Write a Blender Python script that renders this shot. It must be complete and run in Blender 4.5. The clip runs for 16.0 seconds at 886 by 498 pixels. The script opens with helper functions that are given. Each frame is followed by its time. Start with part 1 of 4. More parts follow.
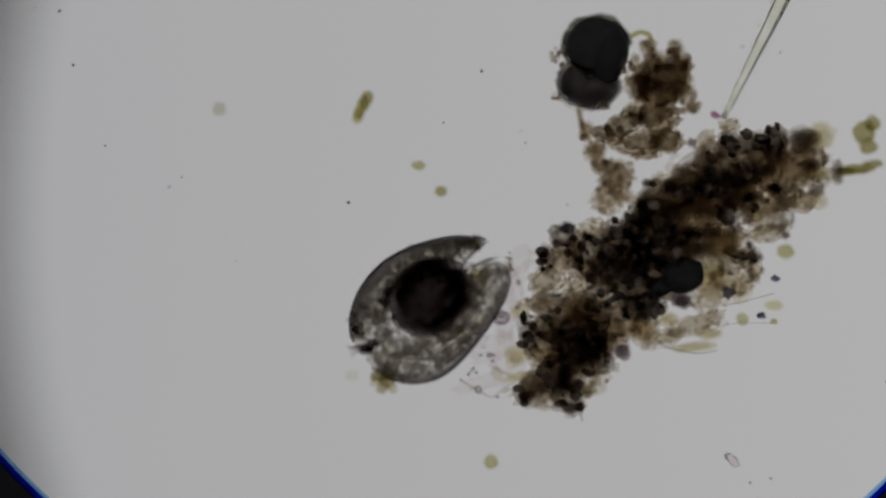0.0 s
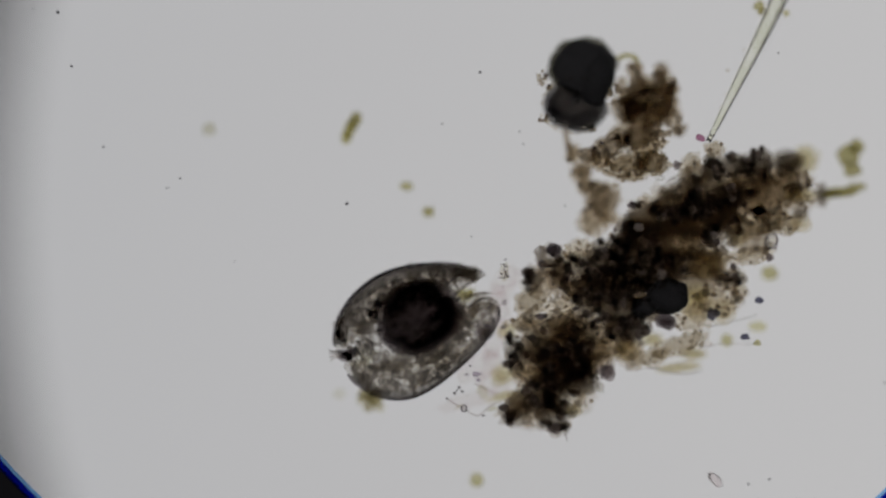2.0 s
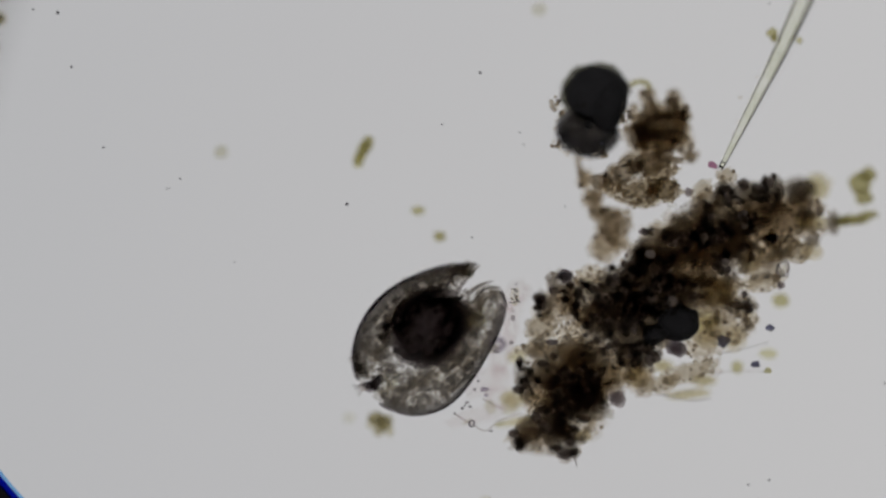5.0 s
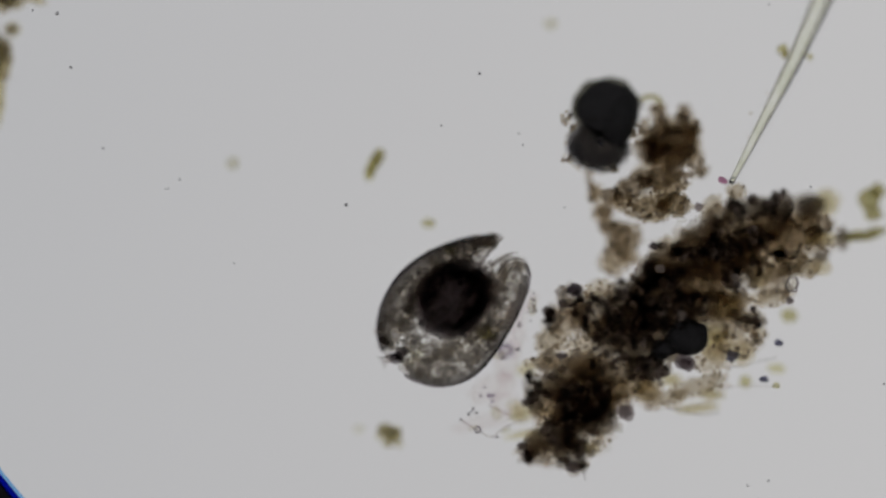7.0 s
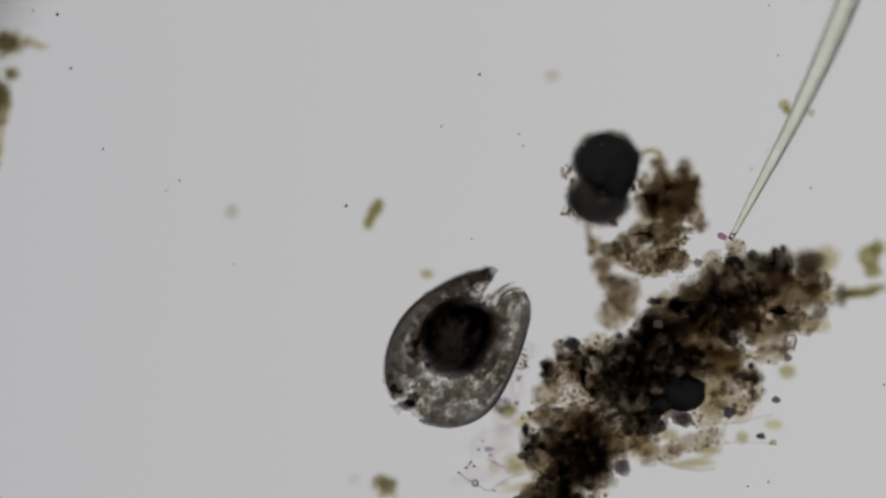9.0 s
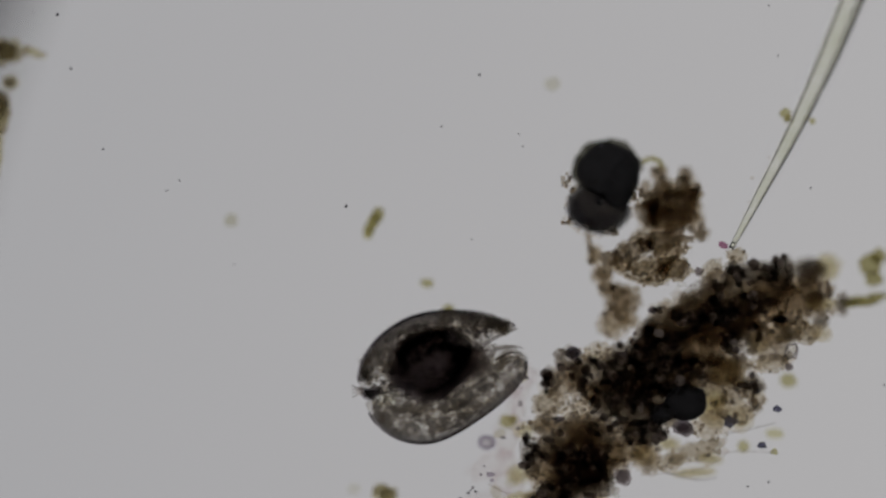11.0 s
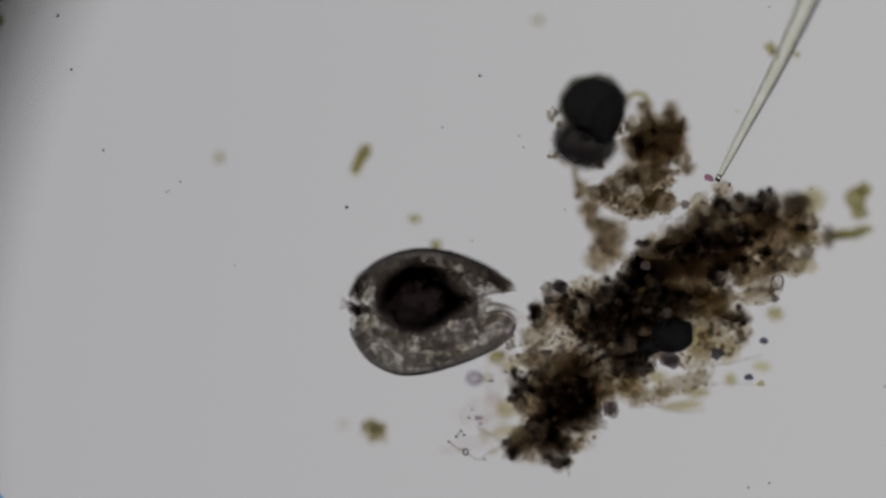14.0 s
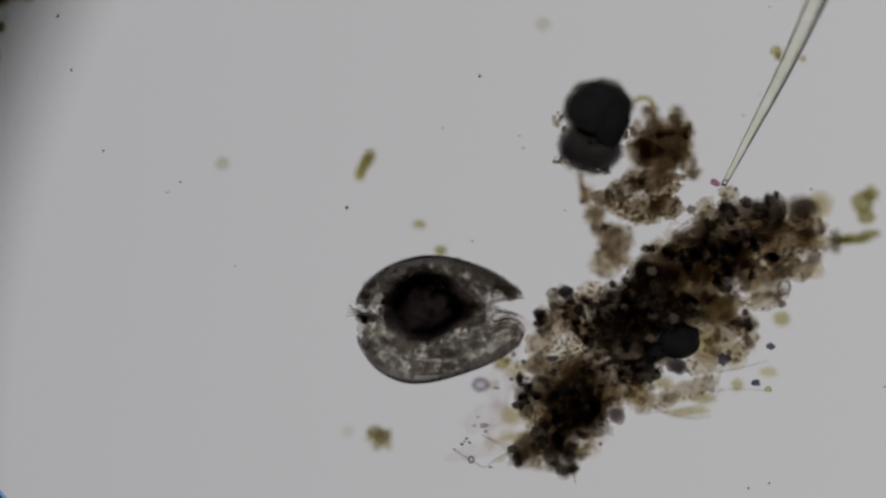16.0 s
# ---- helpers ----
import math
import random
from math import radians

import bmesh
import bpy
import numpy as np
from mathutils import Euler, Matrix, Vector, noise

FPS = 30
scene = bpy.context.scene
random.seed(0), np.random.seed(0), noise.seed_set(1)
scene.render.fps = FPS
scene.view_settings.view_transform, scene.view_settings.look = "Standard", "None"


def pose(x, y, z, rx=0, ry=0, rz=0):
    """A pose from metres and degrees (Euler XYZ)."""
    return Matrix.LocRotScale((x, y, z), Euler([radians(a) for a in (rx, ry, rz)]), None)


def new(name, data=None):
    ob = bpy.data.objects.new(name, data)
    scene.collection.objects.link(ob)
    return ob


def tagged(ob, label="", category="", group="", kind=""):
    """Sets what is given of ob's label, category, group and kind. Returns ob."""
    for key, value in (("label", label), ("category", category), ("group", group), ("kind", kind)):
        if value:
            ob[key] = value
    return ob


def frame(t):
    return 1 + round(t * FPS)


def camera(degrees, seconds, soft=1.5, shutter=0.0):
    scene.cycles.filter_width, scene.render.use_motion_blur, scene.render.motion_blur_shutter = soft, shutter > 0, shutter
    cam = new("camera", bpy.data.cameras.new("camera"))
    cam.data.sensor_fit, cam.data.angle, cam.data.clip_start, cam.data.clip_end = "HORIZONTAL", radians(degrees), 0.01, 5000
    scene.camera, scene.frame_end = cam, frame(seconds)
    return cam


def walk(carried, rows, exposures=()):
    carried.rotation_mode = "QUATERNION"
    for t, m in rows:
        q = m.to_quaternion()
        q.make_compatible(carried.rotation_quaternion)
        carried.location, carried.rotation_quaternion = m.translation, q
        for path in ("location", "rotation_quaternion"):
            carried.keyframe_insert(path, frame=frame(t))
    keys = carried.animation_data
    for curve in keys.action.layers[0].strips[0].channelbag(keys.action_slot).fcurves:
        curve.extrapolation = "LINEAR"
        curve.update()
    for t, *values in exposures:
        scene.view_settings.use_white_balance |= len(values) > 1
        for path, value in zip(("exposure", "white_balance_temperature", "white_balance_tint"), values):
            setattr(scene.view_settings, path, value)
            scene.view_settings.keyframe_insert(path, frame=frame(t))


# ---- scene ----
# A wet mount on a glass slide under a microscope, lit from below.
# The model is a thousand to one: a metre here is a millimetre on the slide.
# One grid unit of the field is 2.1 micrometres; heights count up from the slide.
G = 2.1e-3
FOCUS = 140
REACH = 12.0

cam = camera(2 * math.degrees(math.atan(784 * G / REACH)), 16.0, soft=2.5)
cam.data.dof.use_dof = True
cam.data.dof.focus_distance = 11.965
cam.data.dof.aperture_fstop = cam.data.lens * 0.001 / (2 * 0.7)

# seconds, x, y and height over the focal plane in micrometres, roll in degrees
PATH = [
    (0.0, 35.4, -231.4, 11858, -1.24),
    (0.5, 25.8, -224.1, 11898, -1.21),
    (1.0, 43.5, -198.0, 11905, -1.09),
    (1.5, 38.3, -173.7, 11917, -1.27),
    (2.0, 85.0, -156.6, 11967, -0.93),
    (2.5, 73.6, -129.2, 11959, -0.93),
    (3.0, 69.2, -112.2, 11950, -0.97),
    (3.5, 55.3, -102.6, 11963, -0.77),
    (4.0, 48.0, -95.6, 11942, -0.83),
    (6.5, 33.2, -17.1, 12007, 0.15),
    (7.0, 5.3, -14.6, 12009, -0.06),
    (7.5, 0.0, -0.0, 12000, 0.00),
    (8.0, 1.8, 41.0, 11992, 0.42),
    (8.5, 5.9, 123.0, 11979, 0.48),
    (9.0, 10.9, 179.3, 11976, 0.73),
    (9.2, 6.2, 198.3, 11933, 0.61),
    (11.3, 11.6, 212.9, 11954, 0.72),
    (11.5, 22.6, 192.6, 11992, 0.77),
    (12.0, 36.5, 146.8, 11988, 0.72),
    (12.5, 45.1, 113.0, 11991, 0.36),
    (13.0, 53.9, 45.9, 12006, 0.36),
    (13.5, 56.9, 0.5, 12010, 0.29),
    (14.0, 59.2, -30.3, 12001, 0.32),
    (14.5, 57.0, -17.2, 11997, 0.32),
    (15.0, 44.8, -8.2, 11947, 0.06),
    (15.5, 43.9, -19.1, 11950, 0.13),
    (16.0, 40.7, -8.7, 11939, 0.17),
]
EXPOSURES = [(0.0, -0.25, 6500, 10), (0.5, -0.12, 6500, 10), (1.5, -0.02, 6500, 10), (3.5, 0.03, 6500, 10), (9.2, 0.02, 6500, 10), (11.3, -0.30, 6500, 11.2), (12.0, -0.26, 6500, 11.2), (13.0, -0.24, 6500, 11.2), (16.0, -0.24, 6500, 11.2)]


def eye_pose(x, y, h, roll):
    return pose(x * 1e-3, y * 1e-3, FOCUS * G + h * 1e-3, 0, 0, roll)


walk(cam, [(t, eye_pose(*row)) for t, *row in PATH], EXPOSURES)

# ---- light: a lit condenser below the stage, and ambient light added for lens glare ----
world = bpy.data.worlds.new("room")
world.use_nodes = True
world.node_tree.nodes["Background"].inputs["Color"].default_value = (1.0, 0.97, 0.95, 1)
# strong surround added to lift the darks as veiling glare would
world.node_tree.nodes["Background"].inputs["Strength"].default_value = 0.9
scene.world = world
scene.cycles.transparent_max_bounces = 256


# ---- materials ----
class Nodes:
    """A small builder for node materials."""

    def __init__(self, name):
        self.mat = bpy.data.materials.new(name)
        self.mat.use_nodes = True
        self.tree = self.mat.node_tree
        self.tree.nodes.clear()
        self.out = self.tree.nodes.new("ShaderNodeOutputMaterial")

    def add(self, kind, **values):
        node = self.tree.nodes.new(kind)
        for key, value in values.items():
            key = key.replace("_", " ")
            if key in node.inputs:
                node.inputs[key].default_value = value
        return node

    def join(self, a, b):
        self.tree.links.new(a, b)

    def finish(self, socket):
        self.join(socket, self.out.inputs["Surface"])
        return self.mat


def coords(n, scatter=True):
    """Object coordinates in micrometres, shifted from object to object."""
    tex = n.add("ShaderNodeTexCoord")
    scale = n.add("ShaderNodeVectorMath")
    scale.operation = "SCALE"
    scale.inputs["Scale"].default_value = 1000
    n.join(tex.outputs["Object"], scale.inputs[0])
    if not scatter:
        return scale.outputs[0], None
    info = n.add("ShaderNodeObjectInfo")
    mul = n.add("ShaderNodeMath")
    mul.operation = "MULTIPLY"
    mul.inputs[1].default_value = 900
    n.join(info.outputs["Random"], mul.inputs[0])
    add = n.add("ShaderNodeVectorMath")
    add.operation = "ADD"
    n.join(scale.outputs[0], add.inputs[0])
    n.join(mul.outputs[0], add.inputs[1])
    return add.outputs[0], info.outputs["Random"]


def ramp(n, value, stops):
    node = n.add("ShaderNodeValToRGB")
    node.color_ramp.elements[0].position, node.color_ramp.elements[0].color = stops[0][0], (*stops[0][1], 1)
    node.color_ramp.elements[1].position, node.color_ramp.elements[1].color = stops[-1][0], (*stops[-1][1], 1)
    for p, c in stops[1:-1]:
        node.color_ramp.elements.new(p).color = (*c, 1)
    n.join(value, node.inputs["Fac"])
    return node.outputs["Color"]


def mix_value(n, a, b, fac):
    node = n.add("ShaderNodeMix")
    node.inputs["Factor"].default_value = fac
    n.join(a, node.inputs["A"])
    n.join(b, node.inputs["B"])
    return node.outputs["Result"]


def tissue(name, stops, grain, cover=0.0, bend=0.0, ior=1.1, rough=0.2, island=False, vary=0.3, contrast=0.5):
    """Translucent matter: light passes it tinted, and a part is bent; with full cover it is solid in those colours. grain: micrometres of the coarse and fine mottling."""
    n = Nodes(name)
    where, chance = coords(n)
    if island:
        chance = n.add("ShaderNodeNewGeometry").outputs["Random Per Island"]
    coarse = n.add("ShaderNodeTexNoise", Scale=1 / grain[0], Detail=3, Roughness=0.6)
    fine = n.add("ShaderNodeTexNoise", Scale=1 / grain[1], Detail=4, Roughness=0.7)
    n.join(where, coarse.inputs["Vector"])
    n.join(where, fine.inputs["Vector"])
    v = mix_value(n, coarse.outputs["Fac"], fine.outputs["Fac"], contrast)
    v = mix_value(n, v, chance, vary)
    tint = ramp(n, v, stops)
    if cover:
        solid = n.add("ShaderNodeBsdfPrincipled", Roughness=0.6, Specular_IOR_Level=0.02)
        n.join(tint, solid.inputs["Base Color"])
        bump = n.add("ShaderNodeBump", Strength=0.5, Distance=4e-3)
        n.join(fine.outputs["Fac"], bump.inputs["Height"])
        n.join(bump.outputs[0], solid.inputs["Normal"])
        return n.finish(solid.outputs[0])
    clear = n.add("ShaderNodeBsdfTransparent")
    n.join(tint, clear.inputs["Color"])
    if bend <= 0:
        return n.finish(clear.outputs[0])
    refr = n.add("ShaderNodeBsdfRefraction", IOR=ior, Roughness=rough)
    n.join(tint, refr.inputs["Color"])
    m = n.add("ShaderNodeMixShader", Fac=bend)
    n.join(clear.outputs[0], m.inputs[1])
    n.join(refr.outputs[0], m.inputs[2])
    return n.finish(m.outputs[0])


def plain(name, colour, rough=0.5, metal=0.0):
    n = Nodes(name)
    where, chance = coords(n, False)
    grain = n.add("ShaderNodeTexNoise", Scale=0.004, Detail=4)
    n.join(where, grain.inputs["Vector"])
    c = ramp(n, grain.outputs["Fac"], [(0.3, tuple(v * 0.7 for v in colour)), (0.7, tuple(min(v * 1.25, 1) for v in colour))])
    p = n.add("ShaderNodeBsdfPrincipled", Roughness=rough, Metallic=metal, Specular_IOR_Level=0.02)
    n.join(c, p.inputs["Base Color"])
    return n.finish(p.outputs[0])


def lit_lens():
    """The lamp's light as it leaves the condenser, a little weaker and cooler to one side."""
    n = Nodes("lit_lens")
    where, chance = coords(n, False)
    split = n.add("ShaderNodeSeparateXYZ")
    n.join(where, split.inputs[0])
    grain = n.add("ShaderNodeTexNoise", Scale=0.0006, Detail=1)
    n.join(where, grain.inputs["Vector"])
    span = n.add("ShaderNodeMapRange")
    span.inputs["From Min"].default_value, span.inputs["From Max"].default_value = -6000, 6000
    n.join(split.outputs["X"], span.inputs["Value"])
    v = mix_value(n, span.outputs["Result"], grain.outputs["Fac"], 0.2)
    c = ramp(n, v, [(0.1, (0.457, 0.455, 0.466)), (0.45, (0.489, 0.482, 0.489)), (0.9, (0.526, 0.517, 0.520))])
    e = n.add("ShaderNodeEmission", Strength=1.0)
    n.join(c, e.inputs["Color"])
    return n.finish(e.outputs[0])


def clear_glass(name, tint=(0.99, 0.995, 0.995)):
    n = Nodes(name)
    t = n.add("ShaderNodeBsdfTransparent", Color=(*tint, 1))
    g = n.add("ShaderNodeBsdfGlossy", Roughness=0.3)
    f = n.add("ShaderNodeFresnel", IOR=1.08)
    m = n.add("ShaderNodeMixShader")
    n.join(f.outputs[0], m.inputs[0])
    n.join(t.outputs[0], m.inputs[1])
    n.join(g.outputs[0], m.inputs[2])
    return n.finish(m.outputs[0])


DARK = tissue("dark_floc", [(0.34, (0.811, 0.799, 0.781)), (0.5, (0.865, 0.854, 0.838)), (0.66, (0.923, 0.914, 0.901))], (16, 5), 0.0, vary=0.15)
BROWN = tissue("brown_floc", [(0.34, (0.83, 0.808, 0.772)), (0.5, (0.89, 0.871, 0.84)), (0.66, (0.955, 0.941, 0.918))], (16, 5), 0.0, vary=0.2)
PALE = tissue("pale_floc", [(0.34, (0.81, 0.78, 0.725)), (0.5, (0.895, 0.873, 0.83)), (0.66, (0.975, 0.963, 0.94))], (14, 4), 0.0, vary=0.2)
OLIVE = tissue("olive_floc", [(0.34, (0.89, 0.87, 0.79)), (0.5, (0.935, 0.92, 0.86)), (0.66, (0.975, 0.97, 0.93))], (30, 8), 0.0, vary=0.3)
HAZE = tissue("brown_haze", [(0.34, (0.80, 0.77, 0.72)), (0.5, (0.875, 0.851, 0.81)), (0.66, (0.95, 0.935, 0.907))], (20, 6), 0.0, vary=0.3)
CLEAR_STOPS = [(0.3, (0.68, 0.635, 0.57)), (0.5, (0.875, 0.845, 0.79)), (0.7, (0.985, 0.977, 0.955))]
GRAIN_DARK = tissue("dark_grains", [(0.3, (0.68, 0.65, 0.635)), (0.5, (0.80, 0.775, 0.75)), (0.7, (0.92, 0.895, 0.86))], (16, 5), 0.0, vary=0.6)
GRAIN_CLEAR = tissue("clear_grains", CLEAR_STOPS, (14, 4), 0.0, bend=0.35, ior=1.1, rough=0.02, vary=0.5)
STUFF_DARK = tissue("dark_sediment", [(0.3, (0.775, 0.752, 0.73)), (0.5, (0.874, 0.854, 0.829)), (0.7, (0.955, 0.939, 0.919))], (16, 5), 0.0, island=True, vary=0.7)
STUFF_CLEAR = tissue("clear_fines", CLEAR_STOPS, (14, 4), 0.0, bend=0.3, ior=1.1, rough=0.02, island=True, vary=0.7)
BLACK = tissue("black_mineral", [(0.36, (0.006, 0.006, 0.0066)), (0.64, (0.0105, 0.0105, 0.0115))], (40, 8), 1.0)
CLODS = tissue("joined_clods", [(0.28, (0.042, 0.035, 0.0325)), (0.5, (0.054, 0.045, 0.040)), (0.72, (0.07, 0.057, 0.049))], (8, 3), 1.0, island=True, vary=0.4)
GUT_CORE = tissue("gut_content", [(0.36, (0.021, 0.0163, 0.018)), (0.64, (0.034, 0.0265, 0.0285))], (30, 8), 1.0)
POD = tissue("dark_pod", [(0.38, (0.52, 0.52, 0.53)), (0.5, (0.605, 0.6, 0.598)), (0.62, (0.80, 0.78, 0.757))], (50, 10), 0.0, vary=0.0, contrast=0.35)
RIM_FUR = tissue("pod_skin", [(0.36, (0.36, 0.355, 0.32)), (0.5, (0.50, 0.495, 0.455)), (0.64, (0.70, 0.69, 0.64))], (16, 5), 0.0, vary=0.0)
GUT = tissue("dark_gut", [(0.38, (0.706, 0.692, 0.695)), (0.5, (0.765, 0.75, 0.752)), (0.62, (0.871, 0.857, 0.857))], (18, 5), 0.0, vary=0.0)
HINGE = tissue("hinge_horn", [(0.4, (0.62, 0.605, 0.61)), (0.6, (0.76, 0.745, 0.745))], (14, 4), 0.0, vary=0.0)
OUTLINE = tissue("shell_edge", [(0.4, (0.48, 0.465, 0.475)), (0.6, (0.68, 0.665, 0.67))], (20, 5), 0.0, vary=0.0)
GUT_LOBE = tissue("gut_lobe", [(0.38, (0.76, 0.745, 0.74)), (0.5, (0.84, 0.825, 0.82)), (0.62, (0.94, 0.925, 0.915))], (20, 6), 0.0, vary=0.0)
SHELL = tissue("shell", [(0.42, (0.855, 0.85, 0.842)), (0.5, (0.912, 0.907, 0.898)), (0.58, (0.965, 0.96, 0.952))], (16, 3), 0.0, vary=0.0, contrast=0.6)
RIM = tissue("shell_rim", [(0.40, (0.67, 0.66, 0.655)), (0.5, (0.755, 0.747, 0.74)), (0.60, (0.845, 0.837, 0.83))], (24, 5), 0.0, vary=0.0)
LIMB = tissue("limb", [(0.36, (0.82, 0.80, 0.78)), (0.64, (0.98, 0.975, 0.96))], (30, 6), 0.0, bend=0.5, ior=1.12, rough=0.02)
GLASSY = tissue("glassy", [(0.36, (0.955, 0.96, 0.91)), (0.64, (1.0, 1.0, 0.985))], (120, 14), 0.0, bend=1.0, ior=1.2, rough=0.0, vary=0.0)
PURPLE = tissue("purple_cell", [(0.38, (0.46, 0.42, 0.48)), (0.62, (0.76, 0.73, 0.78))], (14, 4), 0.0, bend=0.3, ior=1.1, rough=0.05)
THREAD = tissue("thread", [(0.38, (0.72, 0.70, 0.69)), (0.62, (0.90, 0.885, 0.875))], (20, 6), 0.0)
SPECK = tissue("speck", [(0.36, (0.40, 0.38, 0.40)), (0.64, (0.82, 0.80, 0.81))], (8, 3), 0.0, bend=0.5, ior=1.2, rough=0.05)
ALGAE = tissue("olive_algae", [(0.36, (0.54, 0.51, 0.33)), (0.64, (0.82, 0.80, 0.62))], (24, 6), 0.0)
HAIR = tissue("fibre", [(0.38, (0.42, 0.38, 0.35)), (0.62, (0.78, 0.74, 0.70))], (20, 6), 0.0)
FILM = tissue("faint_film", [(0.38, (0.955, 0.935, 0.93)), (0.62, (0.995, 0.99, 0.99))], (40, 8), 0.0, vary=0.0)
LUMP = tissue("brown_lumps", [(0.24, (0.816, 0.802, 0.784)), (0.5, (0.896, 0.883, 0.865)), (0.74, (0.968, 0.959, 0.943))], (9, 3), 0.0, vary=0.65)
LUMPS = tissue("joined_lumps", [(0.24, (0.793, 0.778, 0.755)), (0.5, (0.892, 0.878, 0.856)), (0.74, (0.973, 0.964, 0.944))], (9, 3), 0.0, island=True, vary=0.55)
DARK_CELL = tissue("dark_cell", [(0.36, (0.50, 0.475, 0.485)), (0.64, (0.72, 0.695, 0.69))], (12, 4), 0.0)
OLIVE_BALL = tissue("olive_balls", [(0.36, (0.84, 0.81, 0.74)), (0.5, (0.91, 0.89, 0.835)), (0.64, (0.97, 0.96, 0.93))], (20, 5), 0.0, vary=0.2)
YELLOW = tissue("yellow_alga", [(0.36, (0.64, 0.61, 0.40)), (0.64, (0.90, 0.885, 0.74))], (18, 5), 0.0)
BROWN_ALGA = tissue("brown_alga", [(0.36, (0.66, 0.63, 0.50)), (0.64, (0.86, 0.84, 0.75))], (14, 4), 0.0)
FAINT = tissue("faint_alga", [(0.36, (0.87, 0.86, 0.79)), (0.64, (0.96, 0.955, 0.92))], (18, 5), 0.0)
BLUE = tissue("blue_grain", [(0.36, (0.26, 0.26, 0.33)), (0.64, (0.56, 0.56, 0.64))], (12, 4), 0.0)
DUST = plain("dust", (0.02, 0.02, 0.025), 0.8)
SATIN = plain("black_metal", (0.004, 0.004, 0.005), 0.7)
GLASS = clear_glass("slide_glass")
# blues of the lens's chromatic fringe, put into clear material
EDGE = tissue("blue_edge", [(0.36, (0.02, 0.05, 0.50)), (0.64, (0.04, 0.10, 0.66))], (400, 60), 0.0, vary=0.0)
EDGE_PALE = tissue("pale_blue_edge", [(0.36, (0.45, 0.68, 0.92)), (0.64, (0.58, 0.80, 1.0))], (400, 60), 0.0, vary=0.0)


# ---- mesh helpers ----
def at(x, y, z=FOCUS):
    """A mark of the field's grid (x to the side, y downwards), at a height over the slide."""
    k = 1 - (z - FOCUS) * G / REACH
    return Vector(((x - 784) * G * k, (441 - y) * G * k, z * G))


def ball(level):
    bm = bmesh.new()
    bmesh.ops.create_icosphere(bm, subdivisions=level, radius=1)
    v = np.array([p.co[:] for p in bm.verts])
    f = np.array([[p.index for p in q.verts] for q in bm.faces])
    bm.free()
    return v, f


BALLS = {k: ball(k) for k in (1, 2, 3, 4)}


def rough_ball(level, radii, bumps=0.25, pitch=1.6, seed=0.0, ridge=0.0):
    """A lumpy body in grid units."""
    v, f = BALLS[level]
    r = np.empty(len(v))
    for i, p in enumerate(v):
        q = Vector(p) * pitch + Vector((seed * 7.1, seed * 3.3, seed))
        r[i] = 1 + bumps * noise.noise(q) * 1.6 + 0.5 * bumps * noise.noise(q * 2.7) + 0.3 * bumps * noise.noise(q * 6.1)
        if ridge:
            r[i] += ridge * (0.55 - noise.voronoi(q * 1.9)[0][0])
    return v * r[:, None] * np.array(radii), f


def mesh_of(name, v, f, smooth=True):
    me = bpy.data.meshes.new(name)
    me.from_pydata((np.asarray(v) * G).tolist(), [], f.tolist() if isinstance(f, np.ndarray) else [list(map(int, q)) for q in f])
    me.polygons.foreach_set("use_smooth", [smooth] * len(me.polygons))
    me.update()
    return me


def put(name, me, material, where=None, parent=None, label="", turn=None, size=1.0):
    if not me.materials:
        me.materials.append(material)
    ob = new(name, me)
    ob.parent = parent
    spin = turn if turn is not None else Euler((0, 0, 0))
    ob.matrix_basis = Matrix.LocRotScale(where if where is not None else Vector(), spin, Vector((size, size, size)))
    if label:
        ob["label"] = label
    return ob


def thing(name, label, category, where=None, group="", kind=""):
    ob = new(name)
    ob.empty_display_size = 20 * G
    ob.location = where if where is not None else Vector()
    return tagged(ob, label, category, group, kind)


def tube_mesh(name, points, radii, sides=8, hollow=0.0):
    """A tube along points in grid units. hollow: the share of the radius that is bore."""
    pts = [Vector(p) for p in points]
    v, f = [], []
    shells = [1.0] if hollow <= 0 else [1.0, hollow]
    for s in shells:
        start = len(v)
        for i, p in enumerate(pts):
            d = (pts[min(i + 1, len(pts) - 1)] - pts[max(i - 1, 0)]).normalized()
            a = d.cross(Vector((0, 0, 1)))
            a = a.normalized() if a.length > 1e-6 else Vector((1, 0, 0))
            b = d.cross(a)
            for k in range(sides):
                w = 2 * math.pi * k / sides
                v.append(p + (a * math.cos(w) + b * math.sin(w)) * radii[i] * s)
        for i in range(len(pts) - 1):
            for k in range(sides):
                q = [start + i * sides + k, start + i * sides + (k + 1) % sides, start + (i + 1) * sides + (k + 1) % sides, start + (i + 1) * sides + k]
                f.append(q if s == 1.0 else q[::-1])
        if len(shells) == 1:
            f.append([start + k for k in range(sides)][::-1])
            f.append([start + (len(pts) - 1) * sides + k for k in range(sides)])
    if len(shells) == 2:
        n = len(pts) * sides
        for i0 in (0, (len(pts) - 1) * sides):
            for k in range(sides):
                q = [i0 + k, i0 + (k + 1) % sides, n + i0 + (k + 1) % sides, n + i0 + k]
                f.append(q[::-1] if i0 == 0 else q)
    return mesh_of(name, [p[:] for p in v], f)


def smooth_line(points, steps):
    """A soft line through a few points."""
    pts = [Vector(p) for p in points]
    pts = [pts[0] * 2 - pts[1], *pts, pts[-1] * 2 - pts[-2]]
    out = []
    for i in range(1, len(pts) - 2):
        a, b, c, d = pts[i - 1:i + 3]
        for k in range(steps):
            s = k / steps
            out.append(0.5 * (2 * b + (c - a) * s + (2 * a - 5 * b + 4 * c - d) * s * s + (3 * b - a - 3 * c + d) * s ** 3))
    out.append(pts[-2])
    return out


